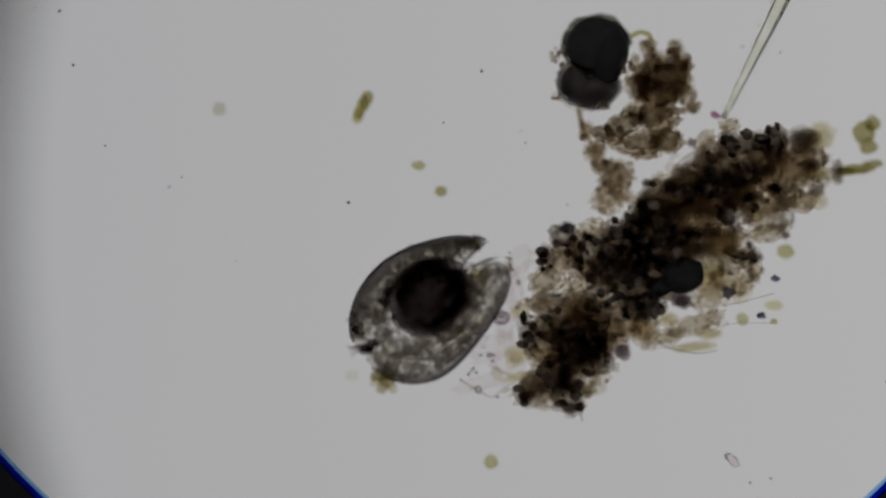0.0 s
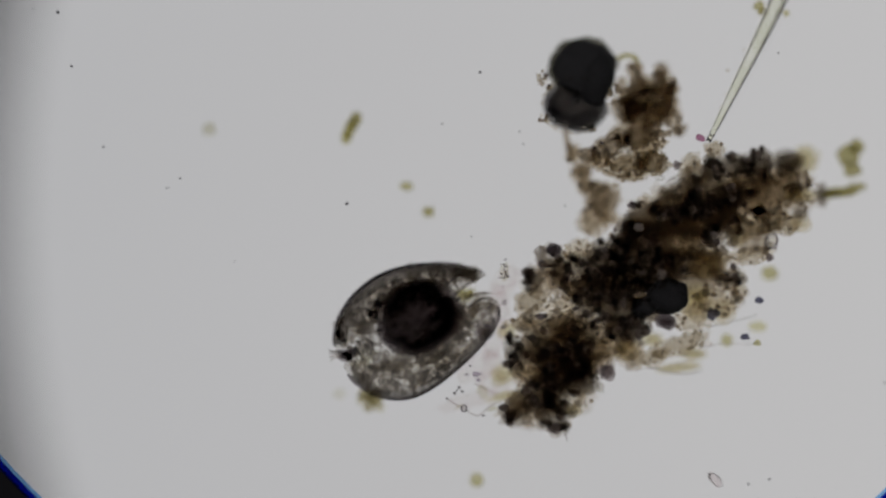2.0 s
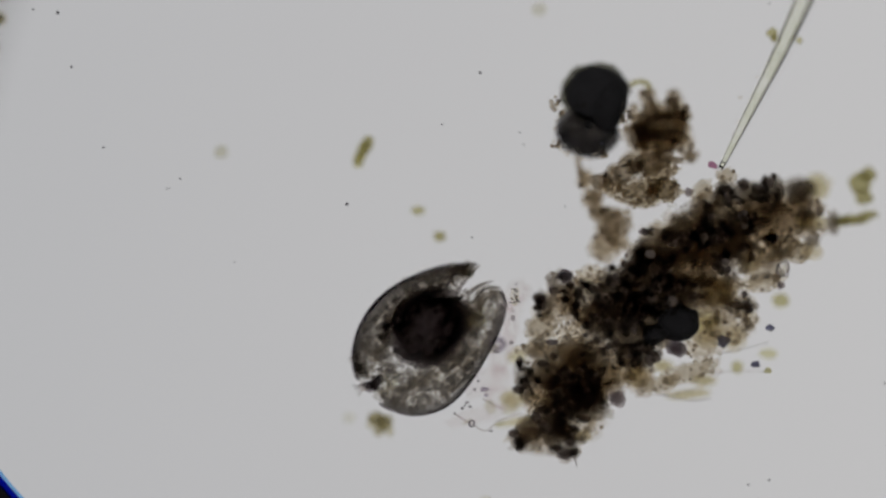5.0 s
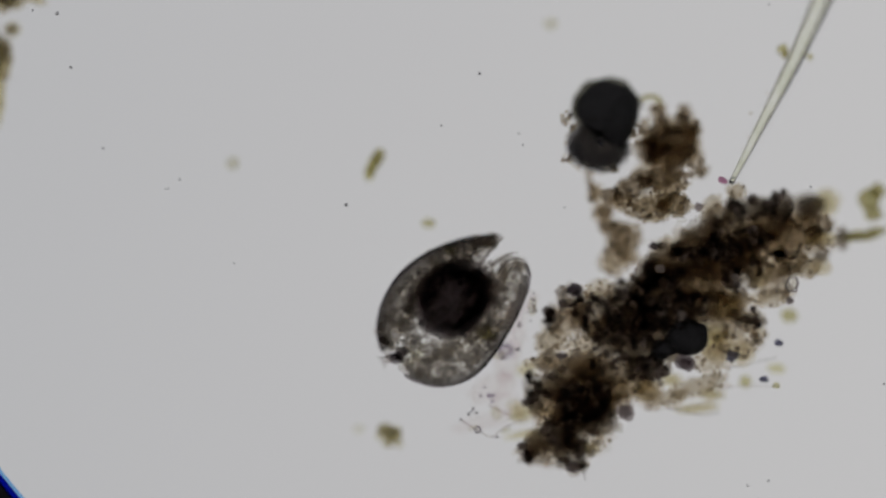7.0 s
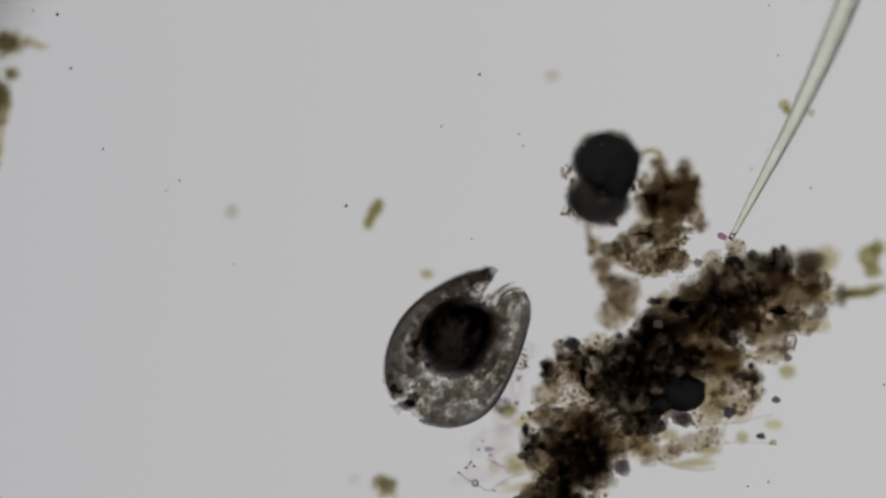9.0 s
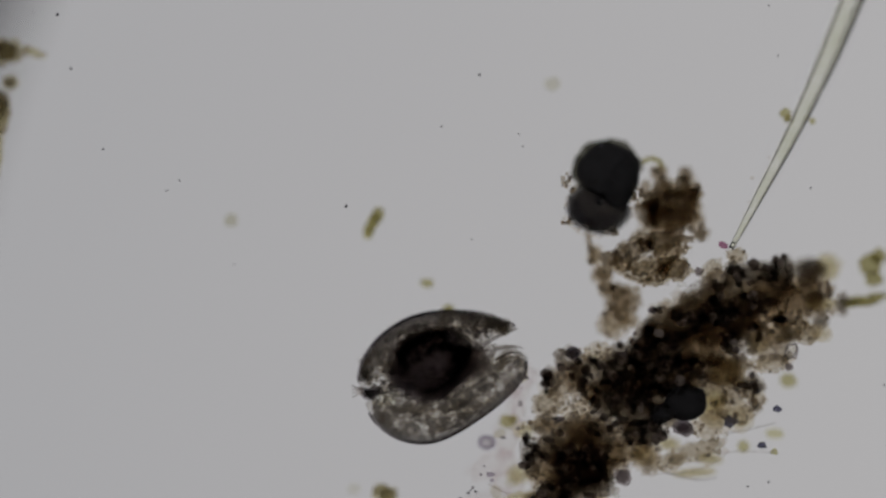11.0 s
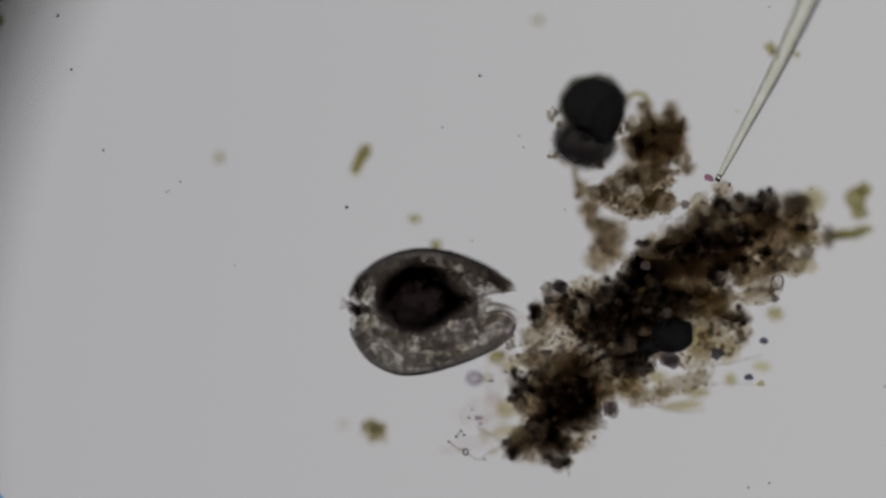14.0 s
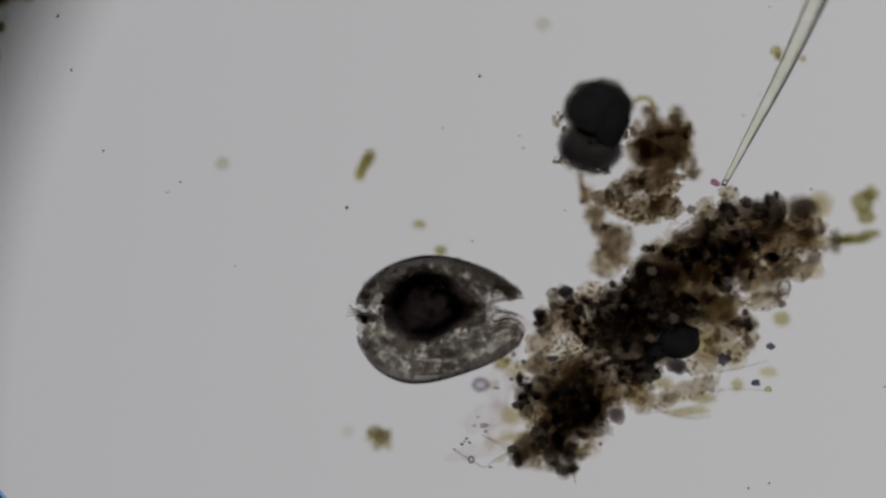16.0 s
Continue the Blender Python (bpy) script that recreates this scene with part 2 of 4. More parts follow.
def grid_points(points):
    """Grid marks (x, y, z) to space, in grid units."""
    return [at(*p) / G for p in points]


# ---- the microscope ----
def ring_mesh(name, inner, outer, z0, z1, sides=160, bevel=0.0):
    """A flat ring in metres."""
    v, f = [], []
    prof = [(inner, z0), (outer, z0), (outer, z1), (inner + bevel, z1), (inner, z1 - bevel)] if bevel else [(inner, z0), (outer, z0), (outer, z1), (inner, z1)]
    m = len(prof)
    for k in range(sides):
        w = 2 * math.pi * k / sides
        v += [(r * math.cos(w), r * math.sin(w), z) for r, z in prof]
    for k in range(sides):
        for j in range(m):
            f.append([k * m + j, ((k + 1) % sides) * m + j, ((k + 1) % sides) * m + (j + 1) % m, k * m + (j + 1) % m])
    return mesh_of(name, np.array(v) / G, f, False)


def disc_mesh(name, radius, z0, z1, sides=96):
    v = [(radius * math.cos(2 * math.pi * k / sides), radius * math.sin(2 * math.pi * k / sides), z) for z in (z0, z1) for k in range(sides)]
    f = [list(range(sides))[::-1], list(range(sides, 2 * sides))]
    f += [[k, (k + 1) % sides, sides + (k + 1) % sides, sides + k] for k in range(sides)]
    return mesh_of(name, np.array(v) / G, f, False)


def slab_mesh(name, sx, sy, z0, z1, chamfer):
    bm = bmesh.new()
    bmesh.ops.create_cube(bm, size=1)
    for p in bm.verts:
        p.co = Vector((p.co.x * sx, p.co.y * sy, z0 if p.co.z < 0 else z1))
    bmesh.ops.bevel(bm, geom=bm.edges[:], offset=chamfer, segments=2, affect="EDGES")
    me = bpy.data.meshes.new(name)
    bm.to_mesh(me)
    bm.free()
    return me


tagged(put("glass_slide", slab_mesh("glass_slide", 76.0, 26.0, -1.0, 0.0, 0.15), GLASS), "clear glass microscope slide lying on the black stage", "slide", kind="structure")
tagged(put("stage_plate", ring_mesh("stage_plate", 9.0, 45.0, -3.0, -1.02), SATIN), "black metal microscope stage with a round opening", "stage", kind="structure")
condenser = thing("condenser", "condenser lens lit white below the stage opening", "condenser", kind="structure")
put("lit_lens", disc_mesh("lit_lens", 7.4, -24.2, -24.0), lit_lens(), None, condenser)
put("barrel", ring_mesh("barrel", 7.5, 12.0, -32.0, -23.5), SATIN, None, condenser)

# rings that ride with the eyepiece: the field stop and an added vignetting ring
field_stop = thing("field_stop", "black round field stop with an imitated blue colour fringe", "field stop")
put("stop_ring", ring_mesh("stop_ring", 1087 * G, 1560 * G, -30 * G, 0), SATIN, None, field_stop)
# two tinted rings stand in for the eyepiece's chromatic fringe
put("glass_edge", ring_mesh("glass_edge", 1070 * G, 1077.5 * G, -20 * G, -10 * G), EDGE_PALE, None, field_stop, "pale blue ring standing in for the colour fringe")
put("glass_edge", ring_mesh("glass_edge", 1076.5 * G, 1088 * G, -22 * G, -12 * G), EDGE, None, field_stop, "deep blue ring standing in for the colour fringe")
for k in range(3):
    w = 2 * math.pi * k / 3 + 0.5
    post = disc_mesh("post", 60 * G, -163 * G, -25 * G, 24)
    put("post", post, SATIN, Vector((1480 * G * math.cos(w), 1480 * G * math.sin(w), 0)), field_stop, "black post")
# unseen ring added to block light and imitate the eyepiece's soft vignetting
VIGNETTE_D = 18.8
vignette = tagged(put("iris_diaphragm", ring_mesh("iris_diaphragm", 1900 * G * VIGNETTE_D / REACH, 4400 * G * VIGNETTE_D / REACH, 0, 0.2), SATIN), "black ring added below the stage to imitate vignetting", "diaphragm")


def dust_mesh():
    specks = [(107, 28, 2.4), (131, 123, 2.0), (187, 264, 1.6), (322, 319, 1.4), (298, 337, 1.3), (614, 364, 2.8), (848, 133, 2.3), (781, 224, 1.3), (917, 238, 1.2), (924, 259, 1.3), (834, 422, 1.3), (1062, 257, 2.6), (1429, 332, 1.8), (64, 22, 1.6), (997, 368, 1.2), (1356, 12, 1.3), (1372, 100, 1.2), (1319, 856, 1.5), (1355, 848, 1.6), (1558, 678, 1.6), (417, 466, 1.1), (702, 640, 1.0), (302, 335, 1.0)]
    v, f = [], []
    for i, (x, y, r) in enumerate(specks):
        r *= 1.15
        a, b = rough_ball(2, (r, r * 0.85, r * 0.5), 0.5, 1.3, i * 3.7)
        f += [[int(k) + len(v) for k in q] for q in b]
        v += (a + np.array([x - 784, 441 - y, 0])).tolist()
    return mesh_of("lens_dust", v, f)


lens_dust = tagged(put("lens_dust", dust_mesh(), DUST), "tiny dark dust specks on the eyepiece lens", "dust", kind="stuff")


# ---- detritus ----
grain_meshes = {}


def nested_ball(level, radii, bumps, pitch, seed, skins=(1.0, 0.78, 0.52)):
    """Nested skins, so that a lump is densest in its middle."""
    v, f = [], []
    for k, q in enumerate(skins):
        e, g = rough_ball(level, [q * a for a in radii], bumps, pitch, seed + k * 0.35)
        f += [[int(j) + len(v) for j in face] for face in g]
        v += e.tolist()
    return v, f


def cloud(r, count, radii, sizes):
    """A loose cloud of small uneven particles, dense in the middle: vertices and faces in grid units."""
    vs, fs, k = [], [], 0
    for _ in range(count):
        size = r.uniform(*sizes)
        v, f = BALLS[2 if size > 3.2 else 1]
        d = r.normal(0, 0.42, 3)
        d *= min(1.0, 0.92 / max(np.linalg.norm(d), 1e-6))
        v = v * (1 + r.normal(0, 0.11, (len(v), 1))) * size * r.uniform(0.65, 1.25, 3) + d * np.array(radii)
        vs.append(v)
        fs.append(f + k)
        k += len(v)
    return np.vstack(vs), np.vstack(fs)


def flocs(owner, name, material, z, rows, skins, label, bumps=0.3, thick=22):
    """Soft translucent flocs: rows of x, y, half-length, half-width and turn, at a height over the slide."""
    r = np.random.default_rng(int(abs(rows[0][0]) * 7 + len(name)))
    for x, y, a, b, turn in rows:
        v, f = nested_ball(3, (a, b, min(thick, 0.7 * min(a, b) + 4)), bumps, 2.3, x * 0.37 + y * 0.11, skins)
        put(name, mesh_of(name, v, f), material, at(x, y, max(12, z + r.normal(0, 10))) - owner.location, owner, label, Euler((0, 0, radians(turn))))


def piece_mesh(name, material, i, level=2, radii=(1, 0.88, 0.8), bumps=0.3, skins=(1.0,)):
    """One of a few shared meshes for small pieces of unit size."""
    if (name, material.name, i) not in grain_meshes:
        v, f = nested_ball(level, radii, bumps, 1.6, 7.7 * i + 0.4, skins)
        me = mesh_of(name, v, f)
        me.materials.append(material)
        grain_meshes[name, material.name, i] = me
    return grain_meshes[name, material.name, i]


def spots(r, rows, count, inner=0.0, outer=1.0):
    """Places strewn over a set of flocs, larger ones taking more."""
    weights = np.array([a * b for _, _, a, b, _ in rows], float)
    for j in r.choice(len(rows), count, p=weights / weights.sum()):
        x, y, a, b, turn = rows[j]
        w, q, c = r.uniform(0, 2 * math.pi), math.sqrt(r.uniform(inner ** 2, outer ** 2)), radians(turn)
        u, s = a * q * math.cos(w), b * q * math.sin(w)
        yield x + u * math.cos(c) - s * math.sin(c), y - u * math.sin(c) - s * math.cos(c)


def strew(owner, name, material, rows, count, sizes, z, spread, seed, reach=(0.0, 1.0), skins=(1.0,), bumps=0.3):
    """Small pieces that can be told apart, bound into the flocs."""
    r = np.random.default_rng(seed)
    for x, y in spots(r, rows, count, *reach):
        me = piece_mesh(name, material, int(r.integers(8)), 2, bumps=bumps, skins=skins)
        put(name, me, None, at(x, y, max(12, z + r.normal(0, spread))) - owner.location, owner, turn=Euler(r.uniform(0, 6, 3)), size=r.uniform(*sizes))


def sediment(owner, name, material, rows, count, sizes, z, spread, seed, reach=(0.0, 1.0), skins=(1.0,)):
    """Fine particles that nobody could count, as one joined part."""
    r = np.random.default_rng(seed)
    vs, fs, k = [], [], 0
    for x, y in spots(r, rows, count, *reach):
        s = r.uniform(*sizes)
        v, f = BALLS[2 if s > 2.6 else 1]
        stretch, middle = s * r.uniform(0.65, 1.25, 3), np.array(at(x, y, max(12, z + r.normal(0, spread))) - owner.location) / G
        dents = 1 + r.normal(0, 0.1, (len(v), 1))
        for q in skins:
            vs.append(v * dents * q * stretch + middle)
            fs.append(f + k)
            k += len(v)
    ob = put(name, mesh_of(name, np.vstack(vs), np.vstack(fs)), material, None, owner)
    ob["kind"] = "stuff"


FOUR, THREE, TWO = (1.0, 0.84, 0.66, 0.45), (1.0, 0.8, 0.55), (1.0, 0.7)

clump = thing("detritus_clump", "large dark brown clump of detritus lying on the slide", "detritus", at(1180, 590, 0))
LOW_DARK = [
    (1012, 530, 26, 20, 30), (980, 570, 14, 24, -10), (1052, 560, 44, 28, 20), (1115, 548, 48, 46, 0), (1132, 618, 44, 36, 10), (1150, 662, 38, 22, 5), (1078, 622, 28, 16, 20), (1184, 626, 30, 24, 10),
    (1062, 668, 36, 26, 0), (1040, 715, 52, 36, 10), (946, 700, 18, 34, 0), (990, 690, 34, 30, 0), (1068, 752, 30, 26, 0), (1000, 765, 40, 30, 20), (944, 808, 28, 22, 0), (1016, 812, 32, 32, 0)]
HIGH_DARK = [
    (1240, 428, 50, 30, 35), (1185, 475, 48, 36, 25), (1150, 505, 36, 30, 30), (1300, 388, 26, 24, 0), (1345, 376, 30, 22, 0), (1386, 374, 22, 28, 0), (1336, 432, 40, 22, 15), (1382, 457, 15, 9, -5),
    (1315, 490, 36, 34, 0), (1180, 555, 50, 34, 10), (1330, 575, 26, 16, 5), (1222, 535, 26, 18, 0), (1265, 450, 44, 20, 20)]
FAR_DARK = [(1436, 372, 34, 24, 0), (1494, 430, 12, 24, 0), (1455, 462, 16, 14, 0), (1446, 415, 26, 12, 0)]
LOW_BROWN = [(1005, 570, 34, 30, 0), (978, 652, 30, 16, 0), (1075, 592, 40, 24, 0), (1035, 655, 34, 24, 0), (1090, 700, 34, 28, 0), (1152, 702, 26, 28, 0), (1000, 735, 50, 36, 0), (962, 792, 30, 24, 0), (1030, 690, 60, 50, 0)]
HIGH_BROWN = [(1250, 505, 62, 36, 15), (1290, 470, 64, 30, 10), (1370, 505, 40, 30, 20), (1285, 555, 36, 30, 0), (1410, 430, 46, 26, 0), (1436, 398, 42, 18, 0), (1360, 405, 48, 20, 0), (1200, 568, 46, 26, 0), (1275, 395, 30, 22, 30), (1220, 460, 80, 44, 28), (1340, 460, 44, 34, 20)]
TAN = [
    (975, 612, 28, 26, 0), (1030, 622, 36, 18, 25), (964, 648, 34, 10, 0), (1122, 690, 34, 22, 20), (1062, 520, 28, 18, 20), (1395, 480, 40, 18, 20), (1432, 482, 24, 18, 0), (1370, 535, 38, 16, 10),
    (1302, 536, 30, 12, 0), (1262, 645, 34, 24, 0), (1240, 690, 54, 16, 15), (1190, 712, 34, 14, 10), (970, 738, 24, 14, 0), (1046, 744, 20, 8, 0), (1262, 370, 20, 14, 40), (1306, 346, 18, 14, 0), (1345, 598, 16, 16, 0)]
OLIVES = [(934, 662, 20, 14, 0), (924, 738, 22, 18, 0), (932, 776, 40, 8, 10), (1466, 366, 24, 26, 0), (1455, 430, 30, 14, 0), (1262, 706, 26, 11, 0), (1236, 730, 44, 9, 5), (1190, 680, 20, 12, 0), (1050, 802, 14, 10, 0), (1270, 600, 30, 22, 0)]
BODY = [(1060, 560, 84, 40, 25), (1112, 606, 92, 50, 20), (1000, 715, 62, 62, 0), (1070, 690, 66, 52, 0), (1250, 465, 120, 54, 30), (1335, 440, 112, 48, 15), (1275, 560, 60, 46, 0), (1196, 535, 88, 58, 20), (1415, 425, 70, 46, 0), (980, 798, 50, 34, 0), (1040, 765, 48, 44, 0), (1310, 610, 40, 30, 0)]
flocs(clump, "brown_body", BROWN, 34, BODY, TWO, "translucent brown body of the clump", 0.28)
MID_DARK = [(1122, 562, 56, 46, 0), (1142, 632, 52, 32, 15), (1178, 562, 48, 34, 15), (1098, 592, 46, 28, 20), (1224, 558, 42, 30, 0), (1170, 508, 50, 34, 25), (1036, 738, 50, 38, 0), (988, 782, 42, 28, 10), (1150, 664, 34, 18, 0), (1290, 440, 60, 26, 20)]
flocs(clump, "dark_floc", DARK, 60, MID_DARK, THREE, "dense dark brown floc")
flocs(clump, "dark_floc", DARK, 78, LOW_DARK, THREE, "dense dark brown floc")
flocs(clump, "dark_floc", DARK, 72, HIGH_DARK, THREE, "dense dark brown floc")
flocs(clump, "dark_floc", DARK, 22, FAR_DARK + [(1388, 374, 24, 28, 0), (1344, 378, 28, 20, 0), (1436, 370, 26, 18, 0)], (1.0, 0.88, 0.76, 0.62, 0.48), "dense dark brown floc", 0.2)
flocs(clump, "brown_floc", BROWN, 52, LOW_BROWN, THREE, "translucent brown floc")
flocs(clump, "brown_floc", BROWN, 48, HIGH_BROWN, THREE, "translucent brown floc")
flocs(clump, "tan_floc", PALE, 84, TAN, TWO, "pale tan floc", 0.35)
flocs(clump, "olive_floc", OLIVE, 20, OLIVES, THREE, "soft olive floc", 0.2)
DENSE = LOW_DARK + HIGH_DARK + MID_DARK
strew(clump, "floc_lump", LUMP, LOW_DARK + LOW_BROWN, 160, (5, 14), 122, 12, 3, (0.3, 1.1), TWO, 0.4)
strew(clump, "floc_lump", LUMP, HIGH_DARK + HIGH_BROWN, 140, (6, 15), 118, 14, 4, (0.3, 1.1), TWO, 0.4)
sediment(clump, "dense_matter", CLODS, DENSE, 420, (4, 11), 84, 16, 23, (0.0, 0.98))
sediment(clump, "lump_matter", LUMPS, LOW_BROWN + HIGH_BROWN + DENSE, 620, (4, 11), 112, 14, 21, (0.0, 1.1), (1.0,))
sediment(clump, "edge_matter", LUMPS, BODY, 360, (3.5, 9), 114, 14, 27, (0.55, 1.04), TWO)
strew(clump, "grain", GRAIN_DARK, LOW_DARK + HIGH_DARK, 80, (3.5, 7.5), 130, 10, 5, (0.75, 1.1), TWO)
strew(clump, "grain", GRAIN_CLEAR, TAN, 130, (2.5, 5.5), 134, 12, 6, (0.1, 1.1))
sediment(clump, "dark_sediment", STUFF_DARK, LOW_DARK + HIGH_DARK + BODY, 2000, (1.2, 4.2), 126, 14, 7, (0.2, 1.06))
sediment(clump, "clear_sediment", STUFF_CLEAR, TAN + BODY, 1700, (1.2, 4.0), 134, 10, 8, (0.1, 1.06))

floc = thing("detritus_floc", "loose brown granular floc beside the black pod", "detritus", at(1140, 320, 0))
SOFT_BROWN = [(1192, 250, 44, 34, 0), (1150, 270, 26, 24, 0), (1226, 236, 15, 28, 0), (1214, 206, 13, 16, 0), (1166, 206, 16, 18, 0), (1230, 286, 20, 20, 0), (1186, 284, 42, 24, 0), (1142, 232, 10, 18, 0), (1192, 256, 50, 42, 0), (1172, 306, 44, 20, 15)]
CRISP = [(1125, 336, 36, 20, 25), (1175, 322, 40, 18, 20), (1212, 318, 18, 8, 0), (1085, 354, 18, 14, 0)]
GRITTY = [(1150, 370, 44, 20, 10), (1196, 370, 28, 22, 0), (1190, 338, 30, 14, 10), (1158, 394, 28, 7, 0), (1100, 364, 20, 12, 0)]
SOFT_TAN = [(1058, 348, 14, 18, 0), (1070, 384, 20, 20, 0), (1046, 326, 5, 26, 8), (1106, 428, 32, 28, 20), (1090, 468, 28, 28, 0), (1118, 462, 18, 14, 0), (1242, 310, 14, 12, 0), (1080, 410, 16, 12, 0)]
flocs(floc, "brown_floc", BROWN, 24, SOFT_BROWN, THREE, "blurred brown floc")
flocs(floc, "dark_floc", DARK, 34, [(1190, 256, 34, 26, 0), (1150, 274, 18, 14, 0), (1208, 232, 14, 18, 0)], TWO, "darker heart of the floc")
flocs(floc, "dark_floc", DARK, 92, CRISP, (1.0,), "darker granular floc", 0.4)
flocs(floc, "brown_floc", BROWN, 60, GRITTY, TWO, "brown floc under the grit", 0.3)
flocs(floc, "brown_floc", BROWN, 100, CRISP, FOUR, "granular brown floc", 0.4)
flocs(floc, "tan_floc", PALE, 110, GRITTY, TWO, "gritty tan floc", 0.4)
flocs(floc, "olive_floc", HAZE, 20, SOFT_TAN, FOUR, "soft olive-tan floc", 0.3)
strew(floc, "floc_lump", LUMP, SOFT_BROWN, 34, (6, 14), 50, 14, 16, (0.1, 1.05), FOUR, 0.4)
strew(floc, "floc_lump", LUMP, SOFT_TAN + CRISP, 24, (5, 10), 60, 20, 17, (0.1, 1.05), FOUR, 0.4)
strew(floc, "grain", GRAIN_CLEAR, GRITTY, 46, (2.2, 5.0), 134, 10, 11, (0.1, 1.1))
sediment(floc, "lump_matter", LUMPS, CRISP + SOFT_BROWN, 80, (4, 9), 84, 26, 22, (0.0, 1.05), THREE)
strew(floc, "grain", GRAIN_DARK, CRISP, 10, (3.0, 5.5), 132, 10, 12, (0.2, 1.05), TWO)
sediment(floc, "dark_sediment", STUFF_DARK, CRISP + GRITTY, 170, (1.2, 3.2), 126, 12, 13, (0.1, 1.05))
sediment(floc, "brown_sediment", HAZE, SOFT_BROWN + SOFT_TAN, 300, (3.0, 8.0), 44, 10, 14, (0.2, 1.08))
sediment(floc, "clear_sediment", STUFF_CLEAR, GRITTY, 260, (1.4, 4.0), 134, 10, 15, (0.1, 1.1))
pts = [p - floc.location / G for p in smooth_line(grid_points([(1138, 184, 40), (1152, 178, 40), (1168, 182, 40), (1174, 196, 40)]), 6)]
put("yellow_strand", tube_mesh("yellow_strand", pts, [4.5] * len(pts), 8), YELLOW, None, floc, "yellow strand on the floc")


def lump_part(name, owner, x, y, z, radii, material, label="", bumps=0.2, pitch=1.5, seed=1.0, turn=0.0, level=4, skins=(1.0,)):
    v, f = nested_ball(level, radii, bumps, pitch, seed, skins)
    return put(name, mesh_of(name, v, f), material, at(x, y, z) - owner.location, owner, label, Euler((0, 0, radians(turn))))


lump_part("black_grain", clump, 1220, 606, 116, (39, 32, 28), BLACK, "opaque black grain", 0.08, 1.4, 2, 20)
lump_part("black_grain", clump, 1184, 622, 120, (28, 17, 18), BLACK, "opaque black grain", 0.2, 1.7, 3, 25)
lump_part("dark_cell", clump, 1216, 650, 138, (19, 14, 14), DARK_CELL, "round dark cell", 0.15, 1.5, 6, -15, skins=THREE)
lump_part("dark_cell", clump, 1110, 737, 136, (15, 14, 12), DARK_CELL, "angular dark cell", 0.3, 1.6, 4, -30, skins=THREE)
for x, y, a, b in ((1020, 521, 13, 11), (978, 566, 11, 15), (998, 545, 9, 8), (1240, 374, 8, 8), (1384, 457, 13, 8), (1336, 555, 6, 6), (996, 637, 12, 6), (1160, 443, 8, 7), (1400, 540, 7, 7), (940, 812, 13, 11), (1070, 714, 9, 9), (1018, 835, 14, 10)):
    lump_part("dark_cell", clump, x, y, 138, (a, b, min(a, b)), DARK_CELL, "small dark purple-brown cell", 0.25, 1.5, x * 0.3, 0, 3, TWO)
for x, y, a, b in ((1270, 622, 28, 30), (1316, 630, 27, 28), (1290, 552, 34, 28), (1345, 500, 22, 20), (1148, 700, 24, 20), (1455, 480, 22, 18)):
    lump_part("olive_ball", clump, x, y, 112, (a, b, min(a, b) * 0.8), OLIVE_BALL, "pale olive translucent ball", 0.14, 1.4, x * 0.21, 0, 3, THREE)


def crystal_mesh(name, w, h, d, wall):
    """A faceted hollow-looking crystal: a bevelled block."""
    bm = bmesh.new()
    bmesh.ops.create_cube(bm, size=1)
    for p in bm.verts:
        p.co = Vector((p.co.x * w * (1.1 if p.co.y > 0 else 0.8), p.co.y * h, p.co.z * d))
    bmesh.ops.bevel(bm, geom=bm.edges[:], offset=wall, segments=1, affect="EDGES")
    for p in bm.verts:
        p.co *= G
    me = bpy.data.meshes.new(name)
    bm.to_mesh(me)
    bm.free()
    return me
CRYSTAL = tissue("crystal", [(0.3, (0.93, 0.93, 0.91)), (0.7, (0.995, 0.995, 0.985))], (30, 8), 0.0, bend=0.6, ior=1.08, rough=0.0)
put("crystal", crystal_mesh("crystal", 20, 26, 20, 6), CRYSTAL, at(1403, 512, 152) - clump.location, clump, "clear faceted crystal", Euler((0.2, 0.3, -0.3)))
# dark tubes imitate how the clear facets' edges bend light away
corners = [(-9, 3), (-4, 12), (9, 13), (11, 2), (8, -12), (-5, -11), (-12, -6), (-9, 3)]
put("crystal_edge", tube_mesh("crystal_edge", [Vector((x, y, 0)) for x, y in corners], [1.8, 1.5, 1.6, 2.3, 2.4, 1.9, 1.7, 1.8], 8), DARK_CELL, at(1404, 512, 158) - clump.location, clump, "dark tube standing in for the clear crystal's refracted edge")
put("crystal_edge", tube_mesh("crystal_edge", [Vector((x, y, 0)) for x, y in ((-6, 9), (-3, -2), (-10, -8))], [1.2] * 3, 8), DARK_CELL, at(1404, 512, 158) - clump.location, clump, "dark tube standing in for the clear crystal's refracted edge")
for x, y, w, h, turn in ((1205, 709, 9, 22, 1.3), (1210, 397, 8, 16, 1.5), (1098, 770, 7, 14, 1.2), (1278, 676, 6, 10, 1.4), (1376, 692, 5, 14, 1.5)):
    put("crystal", crystal_mesh("crystal", w, h, w, w * 0.3), CRYSTAL, at(x, y, 146) - clump.location, clump, "clear faceted crystal", Euler((0.2, 0.2, turn)))


